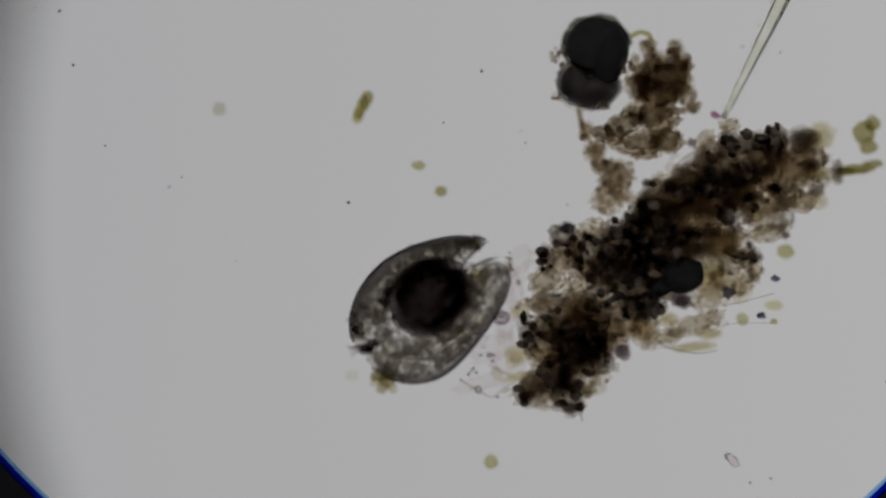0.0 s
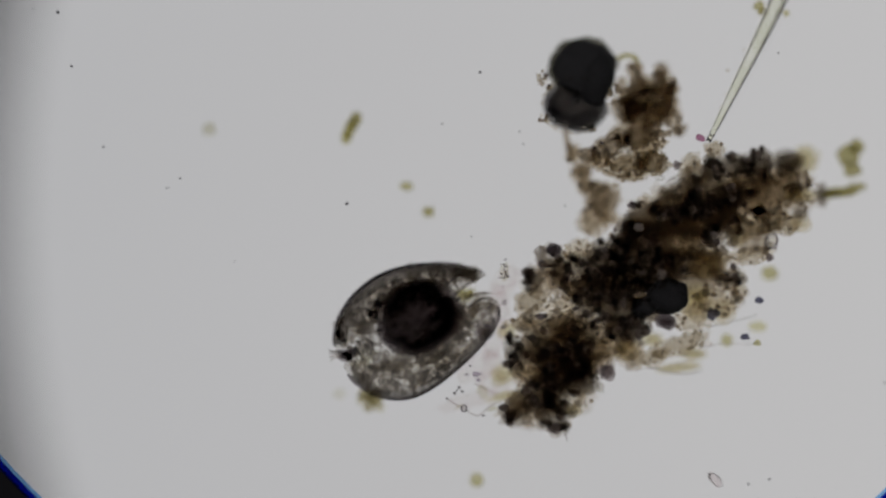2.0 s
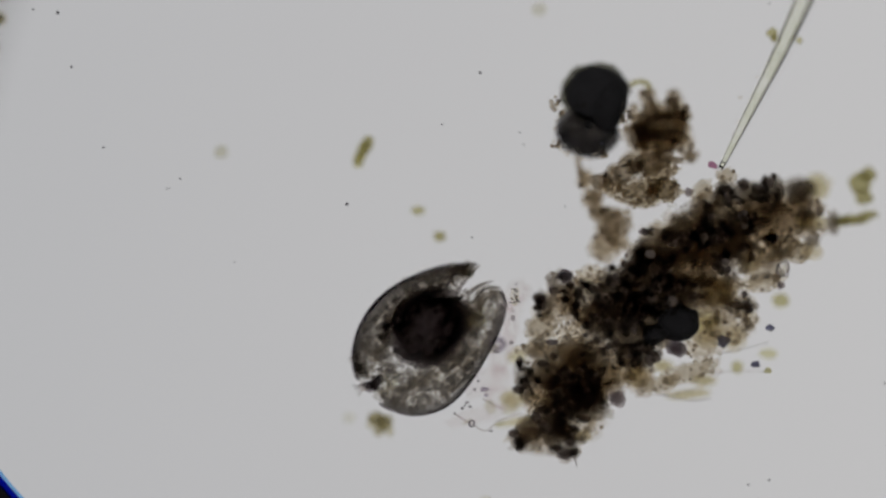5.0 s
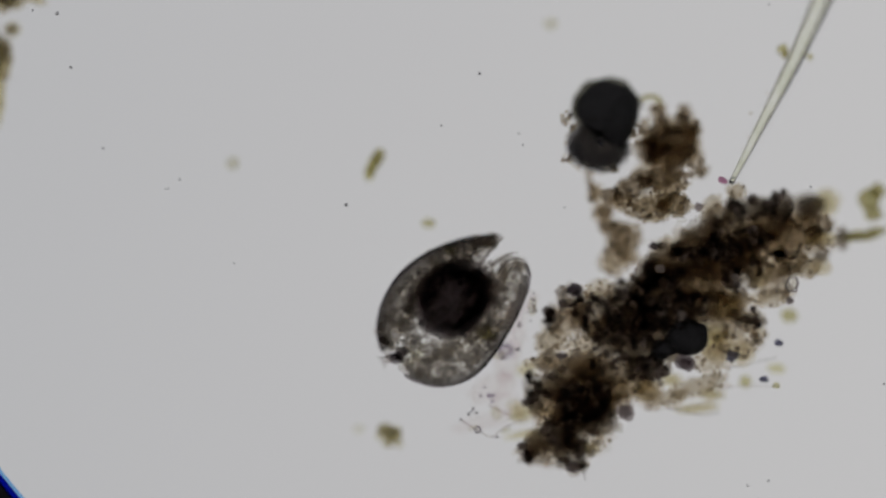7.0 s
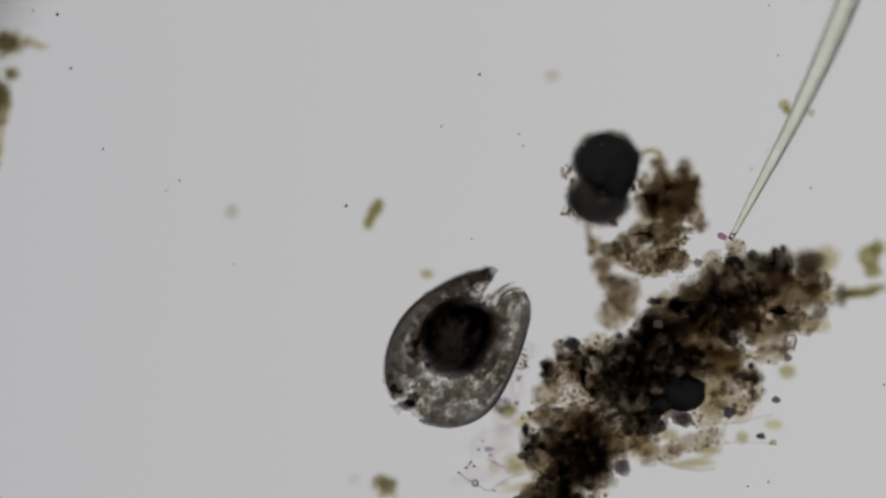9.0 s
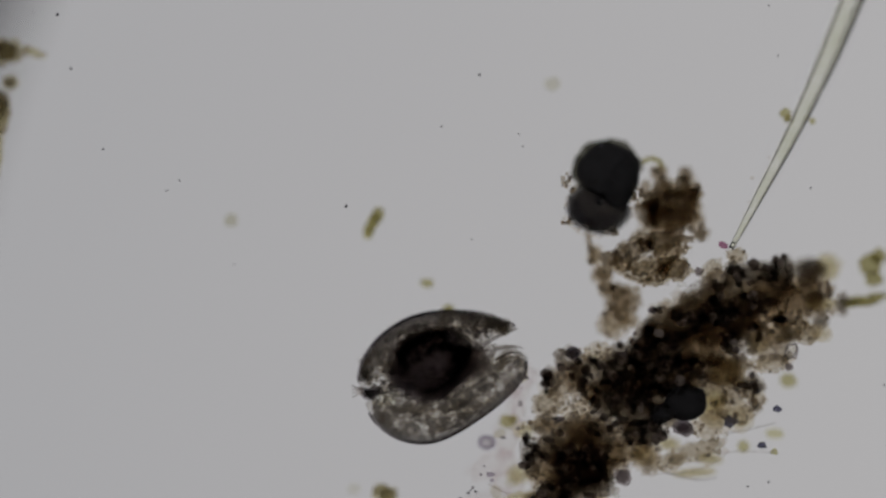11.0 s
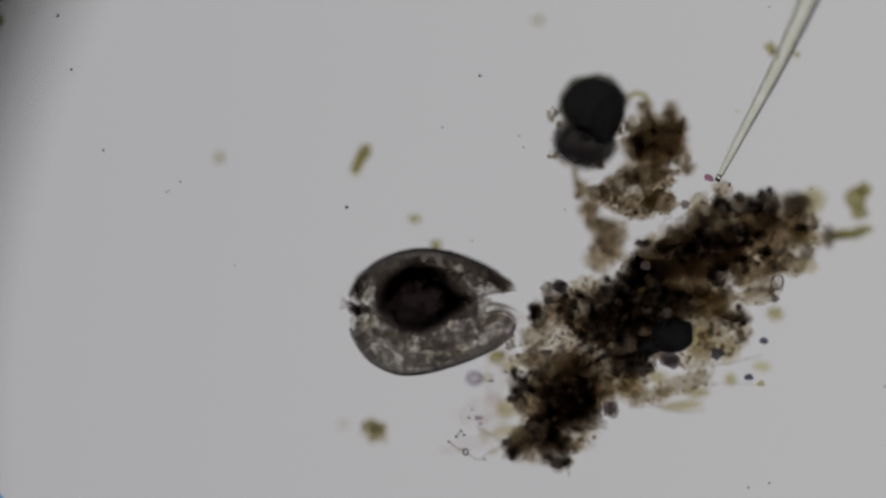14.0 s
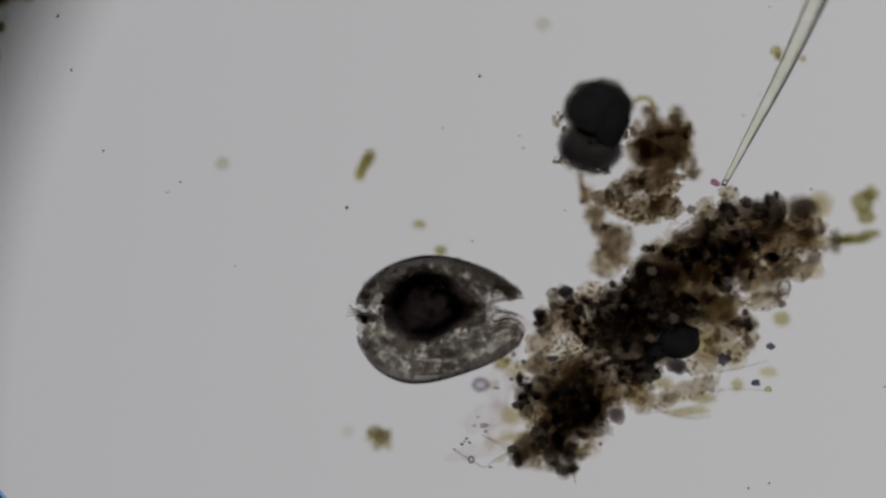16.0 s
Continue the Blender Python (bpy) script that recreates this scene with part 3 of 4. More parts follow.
# ---- black two-lobed pod ----
pod = thing("lobed_pod", "black two-lobed pod with a translucent lower lobe", "pod", at(1068, 225, 0))
lump_part("upper_lobe", pod, 1077, 198, 58, (56, 47, 26), BLACK, "opaque black lobe", 0.06, 1.2, 5, 8)
lump_part("upper_rim", pod, 1074, 196, 30, (59, 52, 18), RIM_FUR, "dark olive translucent skin", 0.12, 2.0, 15, 8, 4, (1.0, 0.94))
lump_part("neck", pod, 1101, 219, 66, (30, 50, 28), BLACK, "opaque black neck", 0.06, 1.4, 7, -13)
lump_part("lower_lobe", pod, 1062, 265, 46, (58, 48, 30), POD, "dark translucent lobe", 0.07, 1.5, 6, -6, 4, (1.0, 0.95, 0.89, 0.82))
lump_part("dark_spot", pod, 1064, 256, 78, (5, 4, 3), BLACK, "small black spot", 0.3, 1.5, 8, 0, 2)
r = np.random.default_rng(33)
v, f = [], []
for k in range(110):
    w = r.uniform(0, 2 * math.pi) if k % 2 else r.uniform(math.pi * 0.55, math.pi * 1.75)
    x, y, a, b = ((1077, 198, 57, 50), (1061, 266, 59, 48))[k % 3 > 0]
    e, g = cloud(r, 3, (6, 6, 5), (0.9, 2.6))
    f += [[int(i) + len(v) for i in q] for q in g]
    v += (e + np.array(at(x + a * math.cos(w), y - b * math.sin(w), (30 if k % 3 == 0 else 116) + r.normal(0, 8)) - pod.location) / G).tolist()
fuzz = put("fuzz", mesh_of("fuzz", v, f), HAZE, None, pod, "brown granular fuzz on the pod")
fuzz["kind"] = "stuff"
PATCHES = [(1004, 218, 9, 14, 0), (1013, 236, 6, 8, 0), (1010, 288, 12, 9, 0), (1086, 306, 12, 6, 0), (1128, 236, 8, 20, 0)]
strew(pod, "grain", GRAIN_CLEAR, PATCHES, 46, (2.0, 5.5), 124, 10, 31)
strew(pod, "grain", GRAIN_DARK, PATCHES, 20, (2.0, 5.0), 118, 10, 32)

# ---- glassy needle ----
needle = thing("glassy_needle", "long clear hollow tapering needle sticking out of the detritus", "needle", at(1298, 328, 0))
base_line = [(1296, 333, 140), (1345, 238, 124), (1397, 138, 98), (1444, 38, 64), (1486, -62, 42), (1606, -366, 24)]
pts = [p - needle.location / G for p in smooth_line(grid_points(base_line), 6)]
put("shaft", tube_mesh("shaft", pts, [4.5 + 16.5 * (i / 24) ** 0.9 for i in range(len(pts))], 24, 0.72), GLASSY, None, needle)
v, f = rough_ball(3, (9, 6, 6), 0.12, 1.5, 3)
put("knob", mesh_of("knob", v, f), tissue("knob", [(0.38, (0.34, 0.20, 0.30)), (0.62, (0.66, 0.46, 0.56))], (14, 4)), at(1282, 327, 138) - needle.location, needle, "purple-red knob", Euler((0, 0, -0.5)))
for x, y, a in ((1388, 94, 9), (1393, 104, 7), (1332, 208, 4), (1327, 250, 2.6), (1318, 272, 2.0), (1340, 262, 2.0), (1366, 214, 3.2), (1361, 172, 2.6), (1436, 108, 6)):
    lump_part("speck", needle, x, y, 60 if a > 5 else 120, (a, a * 0.9, a * 0.8), YELLOW if a > 5 else STUFF_DARK, "", 0.3, 1.5, a * 1.3, 0, 3)


# ---- ostracod ----
EDGES = {
    1: ([(-6, 20), (0, 42), (24, 71), (64, 94), (118, 105), (176, 97), (232, 74), (260, 55), (280, 37), (293, 21)],
        [(-6, 10), (4, 5), (22, -3), (196, -3), (210, 6), (226, 14), (250, 17), (293, 19)]),
    -1: ([(-6, 22), (0, 50), (26, 90), (72, 116), (126, 117), (196, 101), (248, 81), (272, 65), (284, 49), (287, 36)],
         [(-6, 12), (4, 4), (20, -2), (205, -4), (222, -7), (250, -4), (270, 4), (282, 18), (287, 34)])}


def valve_mesh(name, side):
    """One valve: a bulging half shell with wall thickness. side 1: the pointed valve, -1: the rounded one."""
    if side > 0:
        rise, seam = EDGES[1]
    else:
        rise, seam = EDGES[-1]
    xs = [0.5 - 0.5 * math.cos(math.pi * i / 44) for i in range(45)]
    length = rise[-1][0]
    outer, inner = [], []
    sides = 26
    rx, ry = zip(*[(p.x, p.y) for p in smooth_line([(a, b, 0) for a, b in rise], 8)])
    sx, sy = zip(*[(p.x, p.y) for p in smooth_line([(a, b, 0) for a, b in seam], 8)])
    for q in xs:
        u = rise[0][0] + q * (length - rise[0][0])
        h = np.interp(u, rx, ry)
        s = np.interp(u, sx, sy)
        w = 108 * math.sin(math.pi * min(max((u + 12) / (length + 18), 0), 1)) ** 0.55
        for store, t in ((outer, 0.0), (inner, 8.0)):
            for k in range(sides + 1):
                a = -math.pi / 2 + math.pi * k / sides
                hh, ww = max(h - s - t, 0.4), max(w - t, 0.4)
                bulge = 1 + 0.012 * noise.noise(Vector((u * 0.05, k * 0.6, side * 3.0)))
                store.append((u - 140, side * (s + hh * math.cos(a) * bulge), ww * math.sin(a)))
    n, m = len(xs), sides + 1
    v = outer + inner
    f = []
    for i in range(n - 1):
        for k in range(m - 1):
            q = [i * m + k, (i + 1) * m + k, (i + 1) * m + k + 1, i * m + k + 1]
            f.append(q if side < 0 else q[::-1])
            q = [n * m + j for j in q]
            f.append(q[::-1] if side < 0 else q)
        for k in (0, m - 1):
            q = [i * m + k, (i + 1) * m + k, n * m + (i + 1) * m + k, n * m + i * m + k]
            f.append(q if (k == 0) == (side > 0) else q[::-1])
    for i in (0, n - 1):
        for k in range(m - 1):
            q = [i * m + k, i * m + k + 1, n * m + i * m + k + 1, n * m + i * m + k]
            f.append(q)
    return mesh_of(name, v, f)


ostracod = thing("ostracod", "grey translucent ostracod with a dark gut between two gaping valves", "ostracod")
pointed = put("pointed_valve", valve_mesh("pointed_valve", 1), SHELL, None, ostracod, "grey translucent valve ending in a point")
rounded = put("rounded_valve", valve_mesh("rounded_valve", -1), SHELL, None, ostracod, "grey translucent valve with a rounded end")


for side in (1, -1):
    # soft margin plies put each valve's edge-on darkening into colour
    rise = smooth_line([(a, b, 0) for a, b in EDGES[side][0]], 8)
    pts = [Vector((p.x - 140, side * p.y * 0.985, 14 if side < 0 else -30)) for p in rise[2:-2]]
    put("valve_edge", tube_mesh("valve_edge", pts, [2.6] * len(pts), 8), OUTLINE, None, pointed if side > 0 else rounded, "dark tube standing in for the shell's optical outline")
    for inset, thick in ((3.5, 3.5), (5.5, 5.5), (8.5, 8.5), (13, 11))[:4 if side > 0 else 3]:
        pts = [Vector(((p.x - 140) * (1 - inset / 150), side * max(p.y - inset * 0.92, 4), 20)) for p in (rise[4:-4] if inset < 5 else rise[5:-13])]
        put("valve_margin", tube_mesh("valve_margin", pts, [thick * min(1, 0.25 + 0.75 * math.sin(math.pi * i / (len(pts) - 1)) ** 0.4) for i in range(len(pts))], 10), RIM, None, pointed if side > 0 else rounded, "margin ply standing in for the shell's edge-on darkening")


v, f = nested_ball(3, (19, 10, 10), 0.25, 1.8, 12, (1.0, 0.75, 0.5))
put("hinge", mesh_of("hinge", v, f), HINGE, Vector((-128, 2, 10)) * G, ostracod, "dark hinge")
v, f = nested_ball(3, (7, 15, 10), 0.25, 1.8, 14, (1.0, 0.75))
put("hinge_end", mesh_of("hinge_end", v, f), HINGE, Vector((-134, 4, 10)) * G, ostracod, "dark end of the hinge", Euler((0, 0, 0.5)))


def soft_part(name, radii, material, label, seed, skins):
    v, f = nested_ball(4, radii, 0.17, 2.6, seed, skins)
    return put(name, mesh_of(name, v, f), material, None, ostracod, label)


gut = soft_part("gut", (67, 58, 38), GUT, "dense dark gut with ragged edges", 8, (1.13, 1.05, 0.98, 0.91, 0.84, 0.77))
v, f = rough_ball(4, (55, 48, 42), 0.16, 2.6, 8)
put("gut_content", mesh_of("gut_content", v, f), GUT_CORE, Vector((0, 0, 12)) * G, gut, "opaque dark gut content")
gut_lobe = soft_part("gut_lobe", (42, 34, 26), GUT_LOBE, "dark ragged lobe of the gut", 18, (1.0, 0.86, 0.7, 0.5))
pts = smooth_line([(84, 35, 20), (98, 40, 22), (110, 42, 20), (120, 42, 16)], 6)
put("beak_fold", tube_mesh("beak_fold", pts, [0.8 + 2.4 * math.sin(math.pi * (i + 0.5) / len(pts)) for i in range(len(pts))], 8), DARK_CELL, None, ostracod, "dark fold in the beak")


def tissue_cloud(name, x, y, count, radii, sizes, material, seed, label):
    v, f = cloud(np.random.default_rng(seed), count, radii, sizes)
    ob = put(name, mesh_of(name, v, f), material, Vector((x, y, 0)) * G, ostracod, label)
    ob["kind"] = "stuff"
    return ob
GUT_BITS = tissue("gut_bits", [(0.3, (0.56, 0.545, 0.54)), (0.7, (0.86, 0.845, 0.835))], (16, 5), 0.0, island=True, vary=0.5)
GREY_BITS = tissue("grey_bits", [(0.3, (0.872, 0.865, 0.857)), (0.7, (0.95, 0.945, 0.937))], (18, 5), 0.0, island=True, vary=0.5)
RIM_BITS = tissue("rim_bits", [(0.3, (0.66, 0.65, 0.64)), (0.5, (0.84, 0.83, 0.815)), (0.7, (0.95, 0.94, 0.93))], (20, 5), 0.0, island=True, vary=0.4)
TAN_BITS = tissue("tan_bits", [(0.3, (0.81, 0.79, 0.76)), (0.5, (0.90, 0.885, 0.86)), (0.7, (0.975, 0.965, 0.945))], (12, 3), 0.0, island=True, vary=0.5)
BRIGHT_BITS = tissue("bright_bits", [(0.3, (0.93, 0.92, 0.90)), (0.7, (1.0, 1.0, 0.99))], (14, 4), 0.0, bend=0.3, ior=1.06, rough=0.0, island=True, vary=0.6)
tissue_cloud("body_tissue", 46, 2, 110, (48, 44, 40), (4, 9), GREY_BITS, 42, "grey soft body tissue")
tissue_cloud("body_tissue", 0, 0, 110, (104, 70, 60), (3, 9), GREY_BITS, 43, "grey soft body tissue")
tissue_cloud("dark_tissue", 50, 2, 70, (40, 40, 20), (2, 6), GUT_BITS, 50, "dark tissue beside the gut")
tissue_cloud("dark_tissue", -8, 55, 60, (92, 26, 30), (2.5, 7), GUT_BITS, 48, "dark tissue along the pointed valve")
tissue_cloud("dark_tissue", 98, 34, 8, (28, 8, 12), (2, 5), GUT_BITS, 49, "dark tissue in the beak")
tissue_cloud("valve_tissue", -98, 42, 40, (40, 44, 66), (3, 8), GREY_BITS, 45, "grey tissue lining the valves")
tissue_cloud("valve_tissue", -92, -52, 20, (44, 44, 66), (3, 8), GREY_BITS, 46, "grey tissue lining the valves")
tissue_cloud("valve_tissue", -10, 58, 90, (100, 34, 60), (3, 8), GREY_BITS, 44, "grey tissue lining the pointed valve")
for k in range(9):
    q = k / 8
    y0 = -46 - 50 * q
    bow = 14 * math.sin(k * 2.1)
    pts = smooth_line([(-110 + 24 * q, y0 * 0.55 - 6, bow), (-50 + 10 * bow / 14, y0 - 2 * bow / 14, -bow), (20, y0 - 6 + bow / 4, bow), (72 - 10 * q, y0 * 0.86, -bow)], 7)
    put("muscle_strand", tube_mesh("muscle_strand", pts, [1.7 * math.sin(math.pi * (i + 0.5) / len(pts)) + 0.4 for i in range(len(pts))], 7), LIMB, None, ostracod)
for k in range(6):
    y = -16 - 9 * k
    pts = smooth_line([(60 + 4 * k, y * 0.5 - 12, 10 * (k % 3) - 10), (95, y * 0.8 - 8, 14), (126 - 2 * k, y * 0.9 + 8, 0), (138 - 5 * k, y + 6, -8)], 6)
    put("limb", tube_mesh("limb", pts, [5.0 - 3.2 * i / (len(pts) - 1) for i in range(len(pts))], 8), LIMB, None, ostracod)
for k in range(2):
    pts = smooth_line([(100, 2 - 4 * k, 6 * k - 9), (128, -3 - 3 * k, 4 * k), (148 + 3 * k, -12 - 5 * k, 0)], 6)
    put("antenna", tube_mesh("antenna", pts, [1.6 - 1.1 * i / (len(pts) - 1) for i in range(len(pts))], 6), HAIR, None, ostracod)
for k in range(4):
    pts = smooth_line([(-143, 16 - 4 * k, 0), (-151, 20 - 4 * k, 3), (-158 - 2 * k, 27 - 7 * k, 0)], 4)
    put("bristle", tube_mesh("bristle", pts, [1.6 - 1.0 * i / (len(pts) - 1) for i in range(len(pts))], 6), HAIR, None, ostracod)



def granules(name, count, place, sizes, material, seed, label):
    """Granular tissue as one joined part of grains that nobody could count."""
    r = np.random.default_rng(seed)
    vs, fs, k = [], [], 0
    for _ in range(count):
        v, f = BALLS[2]
        v = v * (1 + r.normal(0, 0.12, (len(v), 1))) * r.uniform(*sizes) * r.uniform(0.6, 1.3, 3) + np.array(place(r))
        vs.append(v)
        fs.append(f + k)
        k += len(v)
    ob = put(name, mesh_of(name, np.vstack(vs), np.vstack(fs)), material, None, ostracod, label)
    ob["kind"] = "stuff"
    return ob


def edge_at(u, side, share):
    """A share of the way from the seam to the rim of a valve, at a place along the body."""
    rise, seam = EDGES[side]
    low = np.interp(u + 140, *zip(*seam))
    return side * (low + share * (np.interp(u + 140, *zip(*rise)) - low))


def band(lo, hi, spread):
    """Spots between two shares of the valves' reach, near the body's middle plane."""
    def spot_in(r):
        u = r.uniform(-136, 140)
        side = 1 if r.random() < 0.47 else -1
        if side < 0 and u > 70 and r.random() < 0.5:
            u -= 110
        v = edge_at(u, side, r.uniform(lo, hi))
        room = 96 * math.sqrt(max(0.02, 1 - (u / 150) ** 2)) * math.sqrt(max(0.02, 1 - hi * hi))
        return u * 0.98, v, max(-room, min(room, 14 + r.normal(0, spread)))
    return spot_in


on_valve = band(0.3, 0.85, 14)
def at_hinge(r):
    return -108 + r.normal(0, 13), -17 + r.normal(0, 7), 16 + r.normal(0, 12)


def in_lobe(r):
    return 100 + r.normal(0, 15), -34 + r.normal(0, 11), 16 + r.normal(0, 12)


pts = smooth_line([(62, 3, 10), (88, 14, 10), (112, 19, 10), (150, 21, 10)], 6)
put("beak_edge", tube_mesh("beak_edge", pts, [1.0 + 2.6 * math.sin(math.pi * (i + 1) / (len(pts) + 1)) for i in range(len(pts))], 10), GUT_BITS, None, ostracod, "dark thickened beak edge")


def in_beak(r):
    u = r.uniform(58, 132)
    return u, edge_at(u, 1, r.uniform(0.12, 0.75)), 12 + r.normal(0, 9)


granules("beak_tissue", 60, in_beak, (1.6, 4.0), RIM_BITS, 29, "dark grey tissue filling the beak")
# grey bits add to the rim darkening that bent light would give
granules("rim_tissue", 420, band(0.8, 0.91, 14), (2.0, 5.5), GREY_BITS, 26, "grey bits imitating the darker look of the shell's rim")
granules("grey_granule", 560, on_valve, (4.0, 12.0), GREY_BITS, 27, "grey mottled lining under the shell")
granules("tan_granule", 900, band(0.25, 0.95, 14), (1.2, 3.8), TAN_BITS, 28, "tan granules under the shell")
granules("brown_granule", 60, on_valve, (1.2, 3.2), STUFF_DARK, 21, "brown granules under the shell")
granules("clear_granule", 30, on_valve, (2.0, 5.0), BRIGHT_BITS, 22, "clear granules under the shell")


def round_gut(r):
    w, q = r.uniform(0, 2 * math.pi), 0.86 + abs(r.normal(0, 0.17))
    return 67 * q * math.cos(w), 56 * q * math.sin(w), 12 + r.normal(0, 14)


granules("gut_haze", 260, lambda r: [1.28 * c for c in round_gut(r)], (3, 9), GREY_BITS, 47, "grey haze of tissue round the gut")
gut_tissue = granules("gut_tissue", 230, round_gut, (1.5, 5.0), GUT_BITS, 41, "ragged dark gut tissue")
granules("hinge_granule", 90, at_hinge, (2.0, 6.0), BRIGHT_BITS, 23, "bright granules at the hinge")


def at_tail(r):
    u = r.uniform(-136, -84)
    return u, r.normal(1, 4 + 0.16 * (u + 140)), 14 + r.normal(0, 9)


granules("tail_tissue", 110, at_tail, (1.8, 4.6), RIM_BITS, 30, "grey tissue behind the hinge")
granules("lobe_granule", 60, in_lobe, (2.5, 7.0), BRIGHT_BITS, 24, "bright granules among the limbs")
for k in range(44):
    # fine striae that follow the valves
    side = 1 if k % 2 else -1
    q, u0 = 0.4 + 0.54 * ((k * 13) % 44) / 44, -112 + 9.5 * ((k * 5) % 17)
    pts = smooth_line([(u, edge_at(u, side, q) + 2 * math.sin(k + u), 16 + 6 * math.sin(k * 1.7)) for u in (u0, u0 + 22, u0 + 44, u0 + 70)], 6)
    put("stria", tube_mesh("stria", pts, [1.7 * math.sin(math.pi * (i + 0.6) / (len(pts) + 0.2)) + 0.3 for i in range(len(pts))], 6), TAN_BITS if k % 3 else BRIGHT_BITS, None, ostracod)
for k in range(7):
    # hair-like limb tips that curl out past the rounded end
    y = -22 - 5 * k
    pts = smooth_line([(96, y * 0.7, 14), (122, y * 0.75 + 6, 18), (140 + k % 3, y * 0.9 + 2, 16), (150 - 1.5 * k, y - 6, 10), (152 - 3 * k, y - 15, 6)], 6)
    put("limb_tip", tube_mesh("limb_tip", pts, [1.9 - 1.4 * i / (len(pts) - 1) for i in range(len(pts))], 6), HAIR if k % 2 else LIMB, None, ostracod)

# ---- loose particles on the slide ----
def alga(name, label, cells, material, group="", bumps=0.15):
    """A small chain or clump of cells: rows of x, y, z, radius across and along."""
    x, y, z = cells[0][:3]
    ob = thing(name, label, "alga", at(x, y, 0), group)
    for i, (x, y, z, a, b) in enumerate(cells):
        lump_part("cell", ob, x, y, z, (a, b, min(a, b)), material, "", bumps, 1.5, x * 0.13 + i, 0, 3)
    return ob


alga("alga_chain", "short yellow-brown chain of algal cells", [(674, 281, 16, 10, 12), (668, 290, 15, 10, 12), (663, 298, 14, 10, 13), (658, 308, 14, 10, 12), (656, 316, 14, 9, 11)], ALGAE)
alga("green_alga", "small yellow-green algal cell on the slide", [(761, 402, 16, 12, 8)], YELLOW, "loose algal cells")
alga("green_alga", "small yellow-green algal cell on the slide", [(799, 448, 16, 11, 9)], YELLOW, "loose algal cells")
alga("pale_alga", "very faint pale algal cell on the slide", [(415, 296, 14, 12, 12)], FAINT, "faint algal cells")
alga("pale_alga", "very faint pale algal cell on the slide", [(978, 49, 14, 14, 12)], FAINT, "faint algal cells")
alga("pale_alga", "very faint pale algal cell on the slide", [(637, 767, 14, 12, 10)], FAINT, "faint algal cells")
alga("green_alga", "small olive algal cell on the slide", [(877, 923, 16, 12, 12)], YELLOW, "loose algal cells")
alga("alga_clump", "small olive clump of algal cells", [(684, 768, 20, 13, 11), (697, 779, 18, 15, 11), (689, 791, 16, 9, 8), (705, 769, 16, 7, 7), (676, 778, 14, 8, 9), (707, 789, 16, 8, 11), (694, 772, 30, 10, 12)], BROWN_ALGA, bumps=0.3)
olive = alga("olive_alga", "olive algal cell beside the thread net", [(908, 643, 24, 15, 12), (917, 638, 22, 8, 7)], ALGAE)
oblong = thing("oblong_cell", "faint pink oblong cell lying on the slide", "cell", at(1298, 930, 0))
v, f = rough_ball(3, (8, 17, 8), 0.1, 1.4, 6)
put("cell_wall", mesh_of("cell_wall", v, f), tissue("pink_cell", [(0.38, (0.74, 0.67, 0.68)), (0.62, (0.95, 0.92, 0.92))], (14, 4), 0.0, bend=0.8, ior=1.15, rough=0.03), at(1298, 930, 110) - oblong.location, oblong, turn=Euler((0, 0, radians(42))))
alga("green_alga", "soft yellow-green algal cell beside the detritus", [(1399, 566, 12, 15, 13)], YELLOW, "algae by the detritus")
alga("green_alga", "soft yellow-green algal cell beside the detritus", [(1322, 683, 30, 11, 11)], YELLOW, "algae by the detritus")
alga("green_alga", "soft yellow-green algal cell beside the detritus", [(1377, 660, 24, 16, 9)], YELLOW, "algae by the detritus")
alga("alga_tuft", "blurred yellow-green tuft of algae at the clump's end", [(1542, 360, 10, 20, 20), (1556, 345, 8, 14, 14), (1548, 385, 10, 16, 14), (1530, 424, 12, 30, 9), (1506, 428, 16, 18, 8), (1556, 416, 8, 18, 7), (1520, 428, 20, 26, 7)], ALGAE)
for x, y, r, mat in ((1381, 615, 7, BLUE), (1354, 679, 7, BLUE), (1298, 638, 11, BLUE), (1377, 690, 6, YELLOW), (1346, 584, 5, BLUE), (1290, 690, 6, STUFF_DARK), (1332, 562, 6, STUFF_DARK)):
    lump_part("grain", clump, x, y, 120, (r, r * 0.85, r * 0.8), mat, "", 0.45, 1.5, x * 0.31, 0, 3)

# a net of fine threads at the clump's foot, with cells caught in it
net = thing("thread_net", "faint net of fine threads with tiny cells caught in it", "threads", at(860, 770, 0))
for k, line in enumerate((
        [(824, 798, 126), (840, 809, 126), (858, 819, 124), (878, 829, 120), (898, 814, 118), (915, 806, 116), (942, 797, 112)],
        [(873, 772, 124), (890, 781, 120), (908, 790, 112)],
        [(850, 735, 120), (845, 752, 124), (848, 768, 126)],
        [(906, 700, 120), (898, 722, 120), (908, 744, 118)],
        [(960, 650, 90), (935, 660, 80), (922, 700, 70), (908, 730, 70)])):
    pts = [p - net.location / G for p in smooth_line(grid_points(line), 6)]
    put("thread", tube_mesh("thread", pts, [1.9 - 0.5 * i / len(pts) for i in range(len(pts))] if k < 2 else [1.0] * len(pts), 6), THREAD if k < 2 else FILM, None, net)
for x, y, a, b in ((838, 789, 3.2, 2.6), (846, 779, 3, 2.2), (851, 786, 3.2, 2), (842, 784, 2, 1.6), (824, 798, 2.6, 2), (860, 756, 3, 2.4), (866, 741, 2, 1.8), (888, 829, 3, 2), (898, 690, 6, 2), (925, 674, 4, 3), (928, 630, 4, 5)):
    lump_part("cell", net, x, y, 128, (a, b, b), SPECK, "", 0.35, 1.6, x * 0.17 + y, 0, 2)
